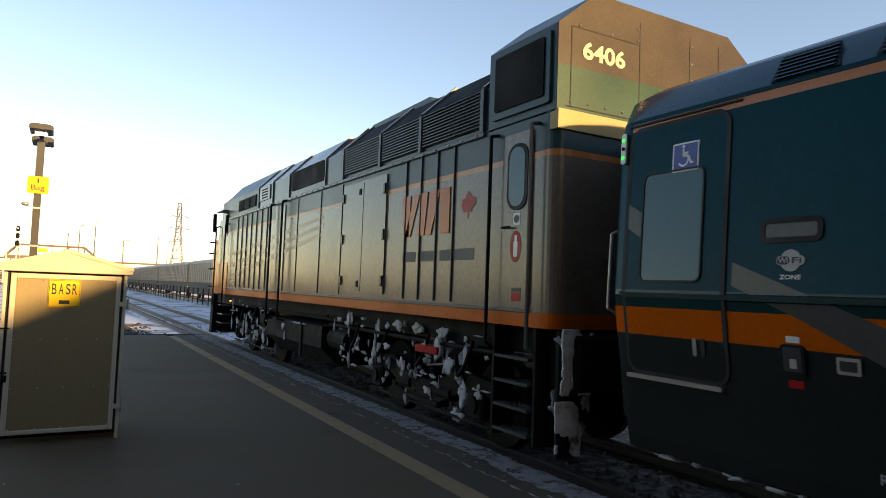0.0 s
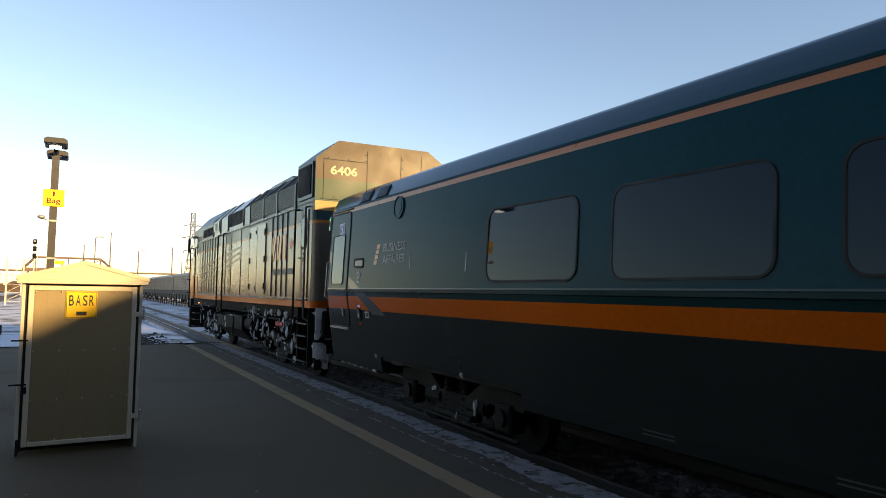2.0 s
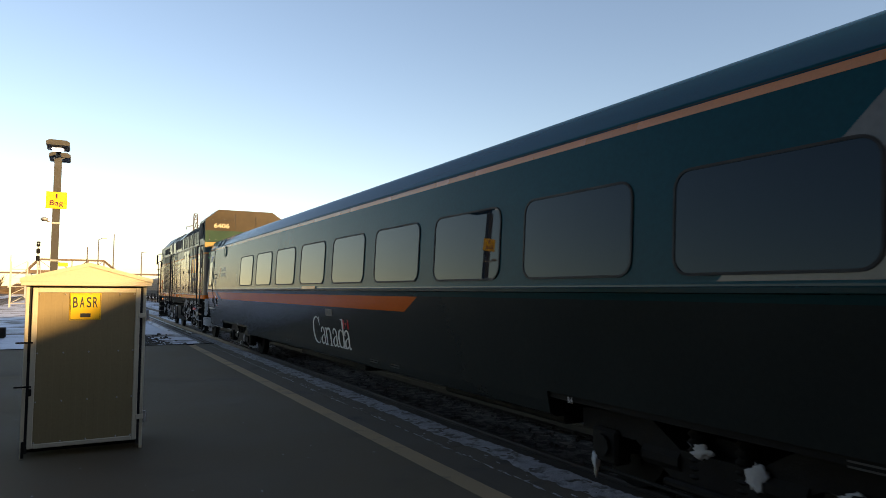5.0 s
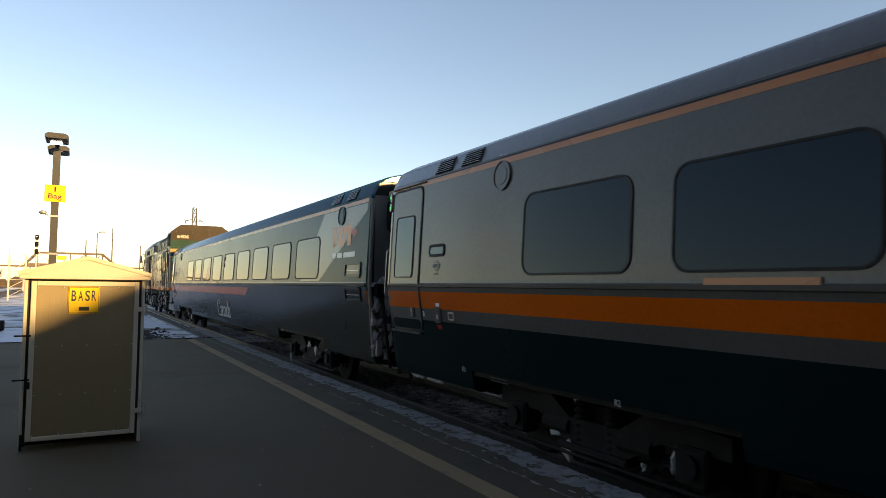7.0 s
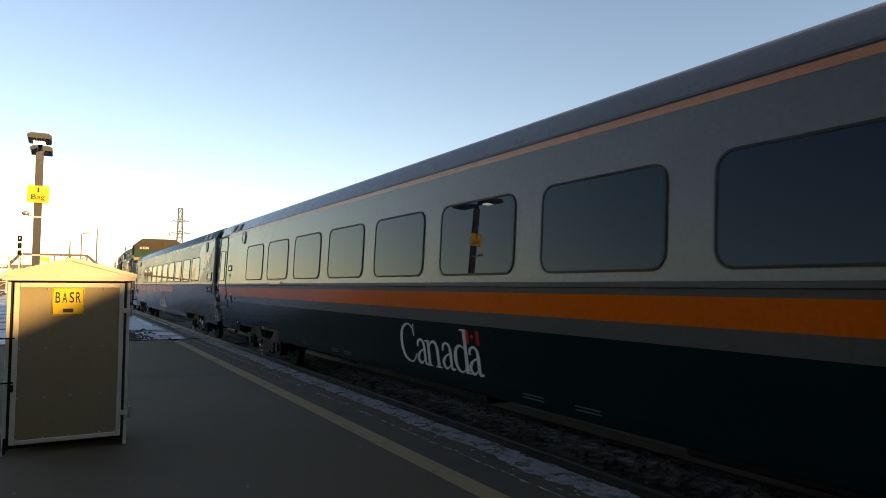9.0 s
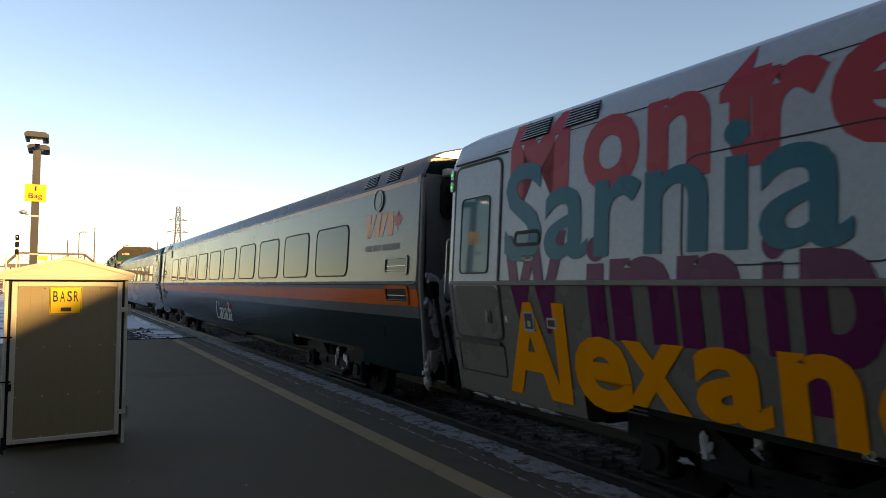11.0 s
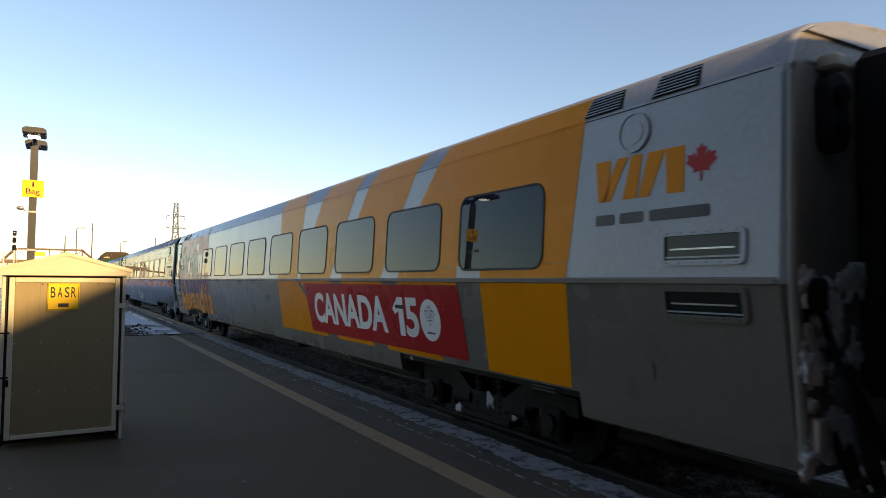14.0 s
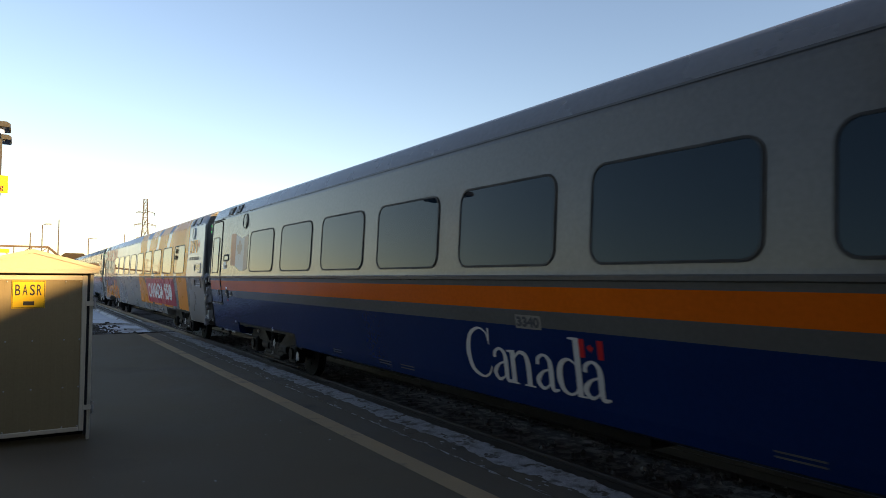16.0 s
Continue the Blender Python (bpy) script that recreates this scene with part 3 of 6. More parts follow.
def build_pylon():
    x, y = 30.9, 218.0
    p = thing("power_pylon", "tall lattice steel power pylon against the sky", "pylon", (x, y, GROUND_Z - 0.4))
    lv = [(0.0, 3.4), (5.0, 2.6), (9.0, 2.0), (13.5, 1.35), (17.0, 1.0), (20.5, 0.85), (24.2, 0.75), (26.0, 0.7)]
    for sx in (-1, 1):
        for sy in (-1, 1):
            part("leg", tubes([(sx * w / 1.3, sy * w / 1.3, z) for z, w in lv], 0.10, 5), WOOD_POLE, p)
    for (z0, w0), (z1, w1) in zip(lv, lv[1:]):
        w0, w1 = w0 / 1.3, w1 / 1.3
        bm = bmesh.new()
        for a, b in (((-w0, -w0, z0), (w1, -w1, z1)), ((w0, -w0, z0), (-w1, -w1, z1)), ((-w0, w0, z0), (w1, w1, z1)), ((w0, w0, z0), (-w1, w1, z1)),
                     ((-w0, -w0, z0), (-w1, w1, z1)), ((w0, w0, z0), (w1, -w1, z1)), ((-w1, -w1, z1), (w1, -w1, z1)), ((-w1, w1, z1), (w1, w1, z1))):
            add_tube(bm, a, b, 0.06, None, 4)
        part("bracing", bm, WOOD_POLE, p)
    for z, w in ((14.2, 2.4), (18.2, 3.0), (21.9, 2.6)):
        a = part("cross_arm", tubes([(-w, 0, z), (0, 0, z + 0.7), (w, 0, z), (-w, 0, z)], 0.09, 5), WOOD_POLE, p)
        for sx in (-1, 1):
            part("insulator", tube((sx * w, 0, z), (sx * w, 0, z - 0.9), 0.09, None, 6), IRON, a)


def build_carriers():
    """A standing row of covered freight wagons behind a fence."""
    base = None
    # k below 0: unseen wagons, added to keep the low sun off the track
    for k in range(-7, 6):
        y0 = 53.7 + 26.2 * k
        if base is None:
            base = thing("freight_wagon", "long silver covered freight wagon with dark brown lower side", "freight wagon", (14.2, y0, -0.2), group="standing freight wagons")
            x = -1.55
            body = part("body", prism([(-x, 1.75), (x, 1.75), (x, 3.75), (x + 0.35, 4.10), (-x - 0.35, 4.10), (-x, 3.75)], 0.5, 25.7), CARRIER, base)
            part("lower_side", box((x - 0.03, 0.5, 0.55), (x + 0.03, 25.7, 1.75)), CARRIER_DARK, base)
            part("underframe", box((x + 0.2, 1.0, 0.5), (-x - 0.2, 25.2, 0.9)), IRON, base)
            for j in range(24):
                part("panel_post", box((x - 0.06, 0.55 + j * 1.088, 1.75), (x - 0.002, 0.65 + j * 1.088, 3.74)), CARRIER, body)
            for j in range(5):
                part("louvre", box((x - 0.045, 0.7, 1.95 + j * 0.36), (x - 0.003, 25.5, 2.02 + j * 0.36)), CARRIER, body)
            for y in (3.0, 5.0, 21.2, 23.2):
                for sx in (-0.7525, 0.7525):
                    part("wheel", tube((sx - 0.06, y, 0.42), (sx + 0.06, y, 0.42), 0.42, None, 18), IRON, base)
        else:
            copy_thing(base, pose(14.2, y0, -0.2))
    f = thing("yard_fence", "low dark post and wire fence in the snow", "fence", (11.4, 0, GROUND_Z - 0.1))
    me = None
    for k in range(60):
        if me is None:
            me = part("post", tube((0, 0, 0), (0, 0, 1.5), 0.05, None, 6), IRON, f)
            me.matrix_basis = pose(0, 40, 0)
        else:
            o = new("post", me.data)
            o.parent, o.matrix_basis = f, pose(0, 40 + 2.6 * k, 0)
    for z in (0.5, 1.0, 1.45):
        part("wire", box((-0.012, 40, z - 0.012), (0.012, 193, z + 0.012)), IRON, f)


def build_lattice_tower():
    s = thing("lattice_stand", "white lattice signal stand in the yard", "signal stand", (-6.5, 95.0, GROUND_Z - 0.2))
    for sx in (-0.85, 0.85):
        part("leg", tube((sx, 0, 0), (sx, 0, 6.3 if sx < 0 else 5.6), 0.06, None, 6), BOX_CREAM, s)
        part("leg", tube((sx, 1.2, 0), (sx, 1.2, 5.6), 0.06, None, 6), BOX_CREAM, s)
    for k in range(5):
        z = 0.5 + k * 1.02
        part("brace", tube((-0.85, 0, z), (0.85, 0, z + 1.02), 0.032, None, 5), BOX_CREAM, s)
        part("rung", tube((-0.85, 0, z), (0.85, 0, z), 0.032, None, 5), BOX_CREAM, s)


def build_yard_box():
    s = thing("relay_box", "low black equipment box lying in the snow", "equipment box", (-3.4, 34.0, GROUND_Z))
    part("body", box((-0.9, -0.3, 0.0), (0.7, 0.3, 0.42), 0.03), IRON, s)
    part("lid", box((-0.75, -0.25, 0.42), (-0.1, 0.25, 0.68), 0.03), IRON, s)


def build_far_woods():
    rnd = random.Random(11)
    spots = []
    for k in range(420):
        a = radians(rnd.uniform(-65, 62))
        d = rnd.uniform(330, 520)
        h = rnd.uniform(1.5, 4.5)
        spots.append((d * math.sin(a), d * math.cos(a), h * 0.3 - 0.4, rnd.uniform(5, 12), rnd.uniform(4, 8), h))
    for k in range(90):
        x, y = rnd.uniform(-34, -17), rnd.uniform(110, 240)
        spots.append((x - 8, y, 0.2, rnd.uniform(2, 5), rnd.uniform(2, 5), rnd.uniform(0.8, 2.6)))
    tagged(part("distant_brush", clumps(spots, 5, 2), BRUSH), "brown leafless brush along the horizon", "brush", kind="stuff")
    t = thing("bare_tree", "leafless winter tree in the distance", "tree", (-21.5, 240.0, -0.5))
    part("trunk", tube((0, 0, 0), (0, 0, 3.0), 0.28, 0.2), BRUSH, t)
    bm = bmesh.new()
    for k in range(60):
        a, z = rnd.uniform(0, 6.28), rnd.uniform(2.2, 4.5)
        r, up = rnd.uniform(0.8, 2.6), rnd.uniform(0.8, 3.4)
        add_tube(bm, (0.1 * math.cos(a), 0.1 * math.sin(a), z * 0.8), (r * math.cos(a), r * math.sin(a), z + up), 0.07, 0.02, 4)
    part("crown", bm, BRUSH, t)


build_signal()
build_bridge()
for x, y, top, r, arm, name, label, cat in (
        (0.6, 82, 6.3, 0.10, 0, "utility_pole", "thin bare utility pole", "pole"), (1.7, 84, 7.3, 0.09, 0.35, "yard_light", "tall yard light on a thin pole", "yard light"),
        (3.0, 78, 7.5, 0.09, 0, "utility_pole", "tall thin bare utility pole", "pole"), (10.6, 145, 9.1, 0.16, 0.9, "yard_light", "tall yard light on a leaning pole", "yard light"),
        (18.0, 155, 10.7, 0.17, 0, "utility_pole", "tall wooden utility pole", "pole"), (24.5, 190, 9.0, 0.16, 0, "utility_pole", "far wooden utility pole", "pole")):
    build_pole(x, y, top, r, arm, name, label, cat)
build_pylon()
build_carriers()
build_lattice_tower()
build_yard_box()
build_far_woods()


# ---- the train: shared pieces ----
def wheelset(parent, y, r, gauge=0.7525, disc_w=0.13):
    bm = bmesh.new()
    add_tube(bm, (-gauge - 0.25, 0, 0), (gauge + 0.25, 0, 0), 0.085, None, 12)
    w = part("wheelset", bm, IRON, parent)
    w.matrix_basis = pose(0, y, r + RAIL_Z)
    for sx in (-1, 1):
        bm = bmesh.new()
        add_tube(bm, (sx * gauge - disc_w / 2, 0, 0), (sx * gauge + disc_w / 2, 0, 0), r, None, 28)
        add_tube(bm, (sx * (gauge - 0.05) - 0.015, 0, 0), (sx * (gauge - 0.05) + 0.015, 0, 0), r + 0.028, None, 28)
        wheel = part("wheel", bm, IRON, w)
        bm = bmesh.new()
        for k in range(6):
            a = k * math.pi / 3
            add_tube(bm, (sx * (gauge + 0.06), 0.2 * math.cos(a), 0.2 * math.sin(a)), (sx * (gauge + 0.085), 0.2 * math.cos(a), 0.2 * math.sin(a)), 0.035, None, 8)
        add_tube(bm, (sx * (gauge + 0.06), 0, 0), (sx * (gauge + 0.16), 0, 0), 0.12, None, 12)
        part("hub", bm, IRON, w)
    WHEELS.append((w, y, r))
    return w


WHEELS = []


def coil(bm, x, y, z0, z1, r=0.09, turns=6, n=14):
    """A stack of spring turns as one ribbed sleeve."""
    rows = []
    for i in range(turns * 2 + 1):
        q = r if i % 2 else r - 0.028
        z = z0 + (z1 - z0) * i / (turns * 2)
        rows.append([bm.verts.new((x + q * math.cos(2 * math.pi * j / n), y + q * math.sin(2 * math.pi * j / n), z)) for j in range(n)])
    for a, b in zip(rows, rows[1:]):
        for j in range(n):
            bm.faces.new((a[j], a[(j + 1) % n], b[(j + 1) % n], b[j]))


def bogie(parent, yc, r, half, x_out, seed, snow=1.0):
    """A two-axle truck: side frames, axle boxes, springs, brake gear, caked snow."""
    b = new("bogie")
    b.matrix_basis = pose(0, yc, 0)
    b.parent = parent
    tz = r + RAIL_Z
    for sx in (-1, 1):
        xo = sx * x_out
        frame_bm = prism([(-half - 0.35, tz + 0.10), (-half - 0.35, tz + 0.28), (-half + 0.5, tz + 0.34), (-0.35, tz + 0.12), (0.35, tz + 0.12), (half - 0.5, tz + 0.34), (half + 0.35, tz + 0.28),
                           (half + 0.35, tz + 0.10), (half - 0.35, tz + 0.10), (0.45, tz - 0.12), (-0.45, tz - 0.12), (-half + 0.35, tz + 0.10)], min(xo, xo + sx * 0.14), max(xo, xo + sx * 0.14), "x")
        part("side_frame", frame_bm, IRON, b)
        for sy in (-1, 1):
            part("axle_box", box((min(xo, xo + sx * 0.2), sy * half - 0.17, tz - 0.17), (max(xo, xo + sx * 0.2), sy * half + 0.17, tz + 0.15), 0.03), IRON, b)
            part("axle_cap", tube((xo + sx * 0.2, sy * half, tz), (xo + sx * 0.24, sy * half, tz), 0.10, None, 12), IRON, b)
            part("brake_cylinder", tube((xo + sx * 0.08, sy * 0.55 - 0.2, tz + 0.02), (xo + sx * 0.08, sy * 0.55 + 0.2, tz + 0.02), 0.10, None, 10), IRON, b)
            bm = bmesh.new()
            coil(bm, xo + sx * 0.07, sy * 0.22, tz - 0.10, tz + 0.30)
            part("spring", bm, IRON, b)
        part("spring_plank", box((min(xo, xo + sx * 0.2), -0.5, tz - 0.19), (max(xo, xo + sx * 0.2), 0.5, tz - 0.12), 0.02), IRON, b)
        part("brake_rod", tube((xo + sx * 0.17, -half - 0.3, tz - 0.22), (xo + sx * 0.17, half + 0.3, tz - 0.22), 0.02), IRON, b)
    part("bolster", box((-x_out, -0.3, tz - 0.05), (x_out, 0.3, tz + 0.25)), IRON, b)
    for sy in (-1, 1):
        wheelset(b, sy * half, r)
    rnd = random.Random(seed)
    spots = []
    for k in range(int(26 * snow)):
        spots.append((-x_out - 0.13 - 0.07 * rnd.random(), rnd.uniform(-half - 0.3, half + 0.3), tz + rnd.uniform(-0.22, 0.30), 0.02, rnd.uniform(0.02, 0.10), rnd.uniform(0.02, 0.12)))
    part("caked_snow", clumps(spots, seed, 3), SNOW, b, "lumps of caked snow and ice", True, "stuff")
    return b


def flat(points, x):
    """A flat outline of (y, z) at one x, facing the platform."""
    bm = bmesh.new()
    bm.faces.new([bm.verts.new((x, y, z)) for y, z in points])
    bmesh.ops.triangulate(bm, faces=bm.faces)
    return bm


def slab(points, x0, x1):
    return prism(points, min(x0, x1), max(x0, x1), "x")


def word_flat(body, y0, y1, z0, z1, x, bold=0.0):
    bm = word_mesh(body, 0, 1, z0, z1, bold)
    for v in bm.verts:
        v.co = Vector((x, y0 + (y1 - y0) * v.co.x, v.co.y))
    return bm


def plaster(x0, x1, z0, z1, y, seed, keep):
    """Wind-packed snow on a wall that faces backward: a ragged, broken sheet with a lumpy face."""
    bm = bmesh.new()
    nx, nz = 30, 56
    grid = [[None] * (nz + 1) for _ in range(nx + 1)]
    for i in range(nx + 1):
        for j in range(nz + 1):
            x, z = x0 + (x1 - x0) * i / nx, z0 + (z1 - z0) * j / nz
            d = 0.030 + 0.035 * noise.noise(Vector((x * 6, z * 4, seed))) + 0.015 * noise.noise(Vector((x * 19, z * 17, seed)))
            grid[i][j] = bm.verts.new((x, y - max(0.004, d), z))
    for i in range(nx):
        for j in range(nz):
            c = grid[i][j].co
            rim = min(i, nx - 1 - i, j, nz - 1 - j) / 6.0
            if noise.noise(Vector((c.x * 4.5, c.z * 2.6, seed * 7.3))) + 0.45 * noise.noise(Vector((c.x * 13, c.z * 9, seed))) - 0.35 * max(0.0, 1.0 - rim) > keep:
                bm.faces.new((grid[i][j], grid[i + 1][j], grid[i + 1][j + 1], grid[i][j + 1]))
    bmesh.ops.delete(bm, geom=[v for v in bm.verts if not v.link_faces], context='VERTS')
    bmesh.ops.solidify(bm, geom=bm.faces[:], thickness=0.02)
    return bm


# ---- locomotive ----
def build_locomotive():
    size = Matrix(((1.0366, 0, 0, 0), (0, 0.9405, 0, 0), (0, 0, 0.9405, 1.7 * (1 - 0.9405)), (0, 0, 0, 1)))
    FORM[0] = size
    lo = thing("locomotive", "grey diesel locomotive with orange sill stripe and snow-caked trucks", "locomotive", (TRACK_X, 0, 0))
    W = 1.45
    Y0, Y1 = 5.27, 20.0
    SILL, EAVE, KNEE = 1.35, 3.56, 4.08
    # main carbody with rounded rear corners
    r = 0.14

    def carbody_outline(y0, y1, rear_r):
        pts = []
        for k in range(7):
            a = radians(90 * k / 6)
            pts.append((-W + rear_r - rear_r * math.cos(a), y0 + rear_r - rear_r * math.sin(a)))
        pts += [(-x, y) for x, y in reversed(pts)]
        return pts + [(W, y1), (-W, y1)]
    out = carbody_outline(Y0, Y1, r)
    for name, z0, z1, m, lab in (("sill", SILL, 1.50, ORANGE, "orange sill stripe"), ("lower_body", 1.50, 3.10, LOCO_GREY, ""), ("stripe", 3.10, 3.165, PEACH, "worn orange stripe"), ("upper_body", 3.165, EAVE, LOCO_TEAL, "dark teal upper side")):
        part(name, prism(out, z0, z1, "z"), m, lo, lab)
    part("sill_ledge", box((-W - 0.03, Y0 + 0.35, 1.495), (-W + 0.002, Y1, 1.535), 0.006), GREY, lo)
    # roof: sloped shoulders and flat top
    def roof(y0, y1, top_hw, top_z, m, name):
        return part(name, prism([(-W + 0.02, EAVE), (W - 0.02, EAVE), (W - 0.02, KNEE), (top_hw, top_z), (-top_hw, top_z), (-W + 0.02, KNEE)], y0, y1), m, lo)
    roof(6.52, 11.15, 0.95, 4.56, LOCO_TEAL, "radiator_hood")
    roof(11.15, 12.0, 0.95, 4.55, GREY_MID, "roof_hatch")
    roof(12.0, 16.9, 1.0, 4.56, GREY_MID, "roof_hatch")
    roof(16.9, 20.0, 1.0, 4.60, LOCO_TEAL, "cab_roof")
    # the shoulder slopes from the knee up to the flat top
    def shoulder(u, top_hw, top_z):
        return (-(W - 0.02) + u * (W - 0.02 - top_hw), KNEE + u * (top_z - KNEE))

    def on_shoulder(y0, y1, u0, u1, thick, top_hw, top_z, bevel=0.0):
        a, b = shoulder(u0, top_hw, top_z), shoulder(u1, top_hw, top_z)
        d = Vector((b[0] - a[0], b[1] - a[1])).normalized()
        nrm = Vector((-d.y, d.x)) * thick
        return prism([a, b, (b[0] + nrm.x, b[1] + nrm.y), (a[0] + nrm.x, a[1] + nrm.y)], y0, y1)
    def on_wall(y0, y1, z0, z1, p0, p1, bevel=0.0):
        return box((-W + 0.02 - p1, y0, z0), (-W + 0.02 - p0, y1, z1), bevel)
    # radiator grilles: three bays, slatted on the upright part
    for y0, y1 in ((6.68, 8.14), (8.22, 9.48), (9.56, 11.02)):
        g = part("radiator_grille", on_wall(y0, y1, EAVE + 0.06, KNEE - 0.01, 0.001, 0.012), GRILLE, lo, "black radiator grille bay")
        part("grille_top", on_shoulder(y0, y1, 0.04, 0.94, 0.012, 0.95, 4.56), GRILLE, g)
        for k in range(11):
            z = EAVE + 0.08 + k * 0.042
            part("slat", on_wall(y0, y1, z, z + 0.013, 0.012, 0.032), CHARCOAL, g)
    for y in (6.62, 8.18, 9.52, 11.08):
        part("grille_post", on_wall(y - 0.035, y + 0.035, EAVE, KNEE, 0.001, 0.045), GREY_MID, lo)
        part("grille_post", on_shoulder(y - 0.035, y + 0.035, 0.0, 1.0, 0.04, 0.95, 4.56), GREY_MID, lo)
    part("hatch_window", slab(rounded(12.12, 14.16, 3.69, 4.09, 0.08), -W + 0.019, -W + 0.005), GRILLE, lo, "black roof vent screen")
    vent = part("hatch_louvre", on_wall(15.85, 16.75, 3.72, 4.06, 0.001, 0.02, 0.005), GREY, lo, "pale panel with dark louvre slots")
    for k in range(4):
        part("slot", on_wall(16.05, 16.55, 3.77 + 0.065 * k, 3.80 + 0.065 * k, 0.02, 0.024), GRILLE, vent)
    for y in (17.15, 17.8, 18.45):
        part("cab_vent", on_wall(y, y + 0.55, 3.66, 3.95, 0.001, 0.02), GRILLE, lo)
    for y in (11.2, 12.02, 14.3, 15.6, 16.88):
        part("roof_rib", on_wall(y - 0.02, y + 0.02, EAVE, KNEE, 0.001, 0.025), GREY_MID, lo)
        part("roof_rib", on_shoulder(y - 0.02, y + 0.02, 0.0, 1.0, 0.025, 1.0, 4.56), GREY_MID, lo)
    # fans and hump along the ridge
    for y in (7.2, 8.4):
        part("roof_fan", tube((0, y, 4.56), (0, y, 4.64), 0.62, None, 24), GRILLE, lo)
    part("fan_cowl", prism([(9.0, 4.55), (9.15, 4.70), (11.3, 4.68), (11.7, 4.55)], -0.88, 0.88, "x"), LOCO_TEAL, lo)
    part("exhaust_hatch", box((-0.6, 12.3, 4.56), (0.6, 15.5, 4.62), 0.03), CHARCOAL, lo)
    for k in range(4):
        part("roof_locker", box((-0.85, 16.4 + 0.55 * k, 4.60), (-0.35, 16.8 + 0.55 * k, 4.70), 0.02), CHARCOAL, lo)
    bell = part("horn", tube((-0.45, 19.0, 4.78), (-0.45, 19.5, 4.82), 0.05, 0.12, 12), PEACH, lo, "brassy air horn")
    part("horn_stand", box((-0.55, 18.95, 4.60), (-0.35, 19.2, 4.76)), IRON, lo)
    part("antenna", tube((0.2, 17.5, 4.60), (0.2, 17.5, 5.2), 0.015), IRON, lo)
    # tall generator box at the rear end
    hep = [(-W, EAVE - 0.02), (W, EAVE - 0.02), (W, 4.45), (0.90, 4.86), (-1.0, 4.86), (-W, 4.45)]
    part("generator_box", prism(hep, Y0 + 0.02, 6.50), LOCO_TEAL, lo)
    face = [(-W, 4.03), (W, 4.03), (W, 4.45), (0.90, 4.86), (-1.0, 4.86), (-W, 4.45)]
    part("box_face_top", prism(face, Y0, Y0 + 0.02), LOCO_BROWN, lo, "sooty brown upper end panel")
    part("box_face", prism([(-W, EAVE), (W, EAVE), (W, 4.03), (-W, 4.03)], Y0, Y0 + 0.02), LOCO_GREEN, lo, "green end panel")
    part("box_lip", prism([(-W, 3.36), (W, 3.36), (W, EAVE), (-W, EAVE)], Y0 - 0.03, Y0 + 0.10), LOCO_SUNLIT_LIP, lo, "ledge coloured amber for the sun on it")
    for x in (-0.42, 0.30, 0.75):
        part("panel_seam", box((x - 0.006, Y0 - 0.004, 3.62), (x + 0.006, Y0 + 0.001, 4.70)), SEAM, lo)
    part("panel_seam", box((-W + 0.1, Y0 - 0.004, 3.60), (W - 0.1, Y0 + 0.001, 3.612)), SEAM, lo)
    part("panel_seam", box((-1.30, Y0 - 0.004, 4.44), (-0.43, Y0 + 0.001, 4.452)), SEAM, lo)
    part("panel_seam", box((-1.30, Y0 - 0.004, 3.60), (-1.288, Y0 + 0.001, 4.44)), SEAM, lo)
    bolt = None
    for x, z in [(-1.3 + 0.22 * k, 3.66) for k in range(12)] + [(0.33, 3.8 + 0.2 * k) for k in range(5)] + [(-0.45, 4.48), (-0.45, 4.62), (-1.2, 4.47), (-0.8, 4.47)]:
        if bolt is None:
            bm = bmesh.new()
            bmesh.ops.create_uvsphere(bm, u_segments=6, v_segments=4, radius=0.014)
            bolt = part("bolt", bm, STEEL, lo)
            bolt.matrix_basis = Matrix.Translation(size @ Vector((x, Y0 - 0.002, z)) - size @ Vector((0, 0, 0)))
        else:
            o = new("bolt", bolt.data)
            o.parent, o.matrix_basis = lo, Matrix.Translation(size @ Vector((x, Y0 - 0.002, z)) - size @ Vector((0, 0, 0)))
    bm = word_mesh("6406", -1.16, -0.62, 4.13, 4.32, 0.03)
    bmesh.ops.transform(bm, matrix=Matrix(((1, 0, 0, 0), (0, 0, 1, Y0 - 0.006), (0, 1, 0, 0), (0, 0, 0, 1))), verts=bm.verts)
    part("lettering", bm, ROAD_NUMBER, lo, "pale road number")
    # side grille of the generator box
    part("box_frame", slab(rounded(5.36, 6.40, 3.64, 4.40, 0.04), -W - 0.001, -W - 0.03), LOCO_TEAL, lo)
    part("box_grille", slab(rounded(5.44, 6.32, 3.72, 4.34, 0.03), -W - 0.03, -W - 0.045), GRILLE, lo, "black side grille")
    # side panels: seams, battens, doors
    for y in (11.05, 12.16, 13.56):
        part("panel_seam", box((-W - 0.012, y - 0.012, 1.56), (-W + 0.002, y + 0.012, 3.48)), CHARCOAL, lo)
    for y in (7.22, 7.65, 8.10, 8.55):
        part("batten", box((-W - 0.022, y - 0.012, 1.56), (-W + 0.002, y + 0.012, 3.50), 0.005), GREY_MID, lo)
    for y in (15.9, 16.4, 16.9, 17.4, 17.9, 18.4, 18.9):
        part("batten", box((-W - 0.022, y - 0.014, 1.56), (-W + 0.002, y + 0.018, 3.50), 0.006), LOCO_GREY, lo)
    part("eave_rail", box((-W - 0.03, 6.55, 3.50), (-W + 0.002, 19.9, 3.56), 0.008), GREY_MID, lo)
    access = part("access_door", slab(rounded(9.2, 10.95, 1.60, 3.42, 0.03), -W - 0.001, -W - 0.022), LOCO_GREY, lo, "grey hinged access door")
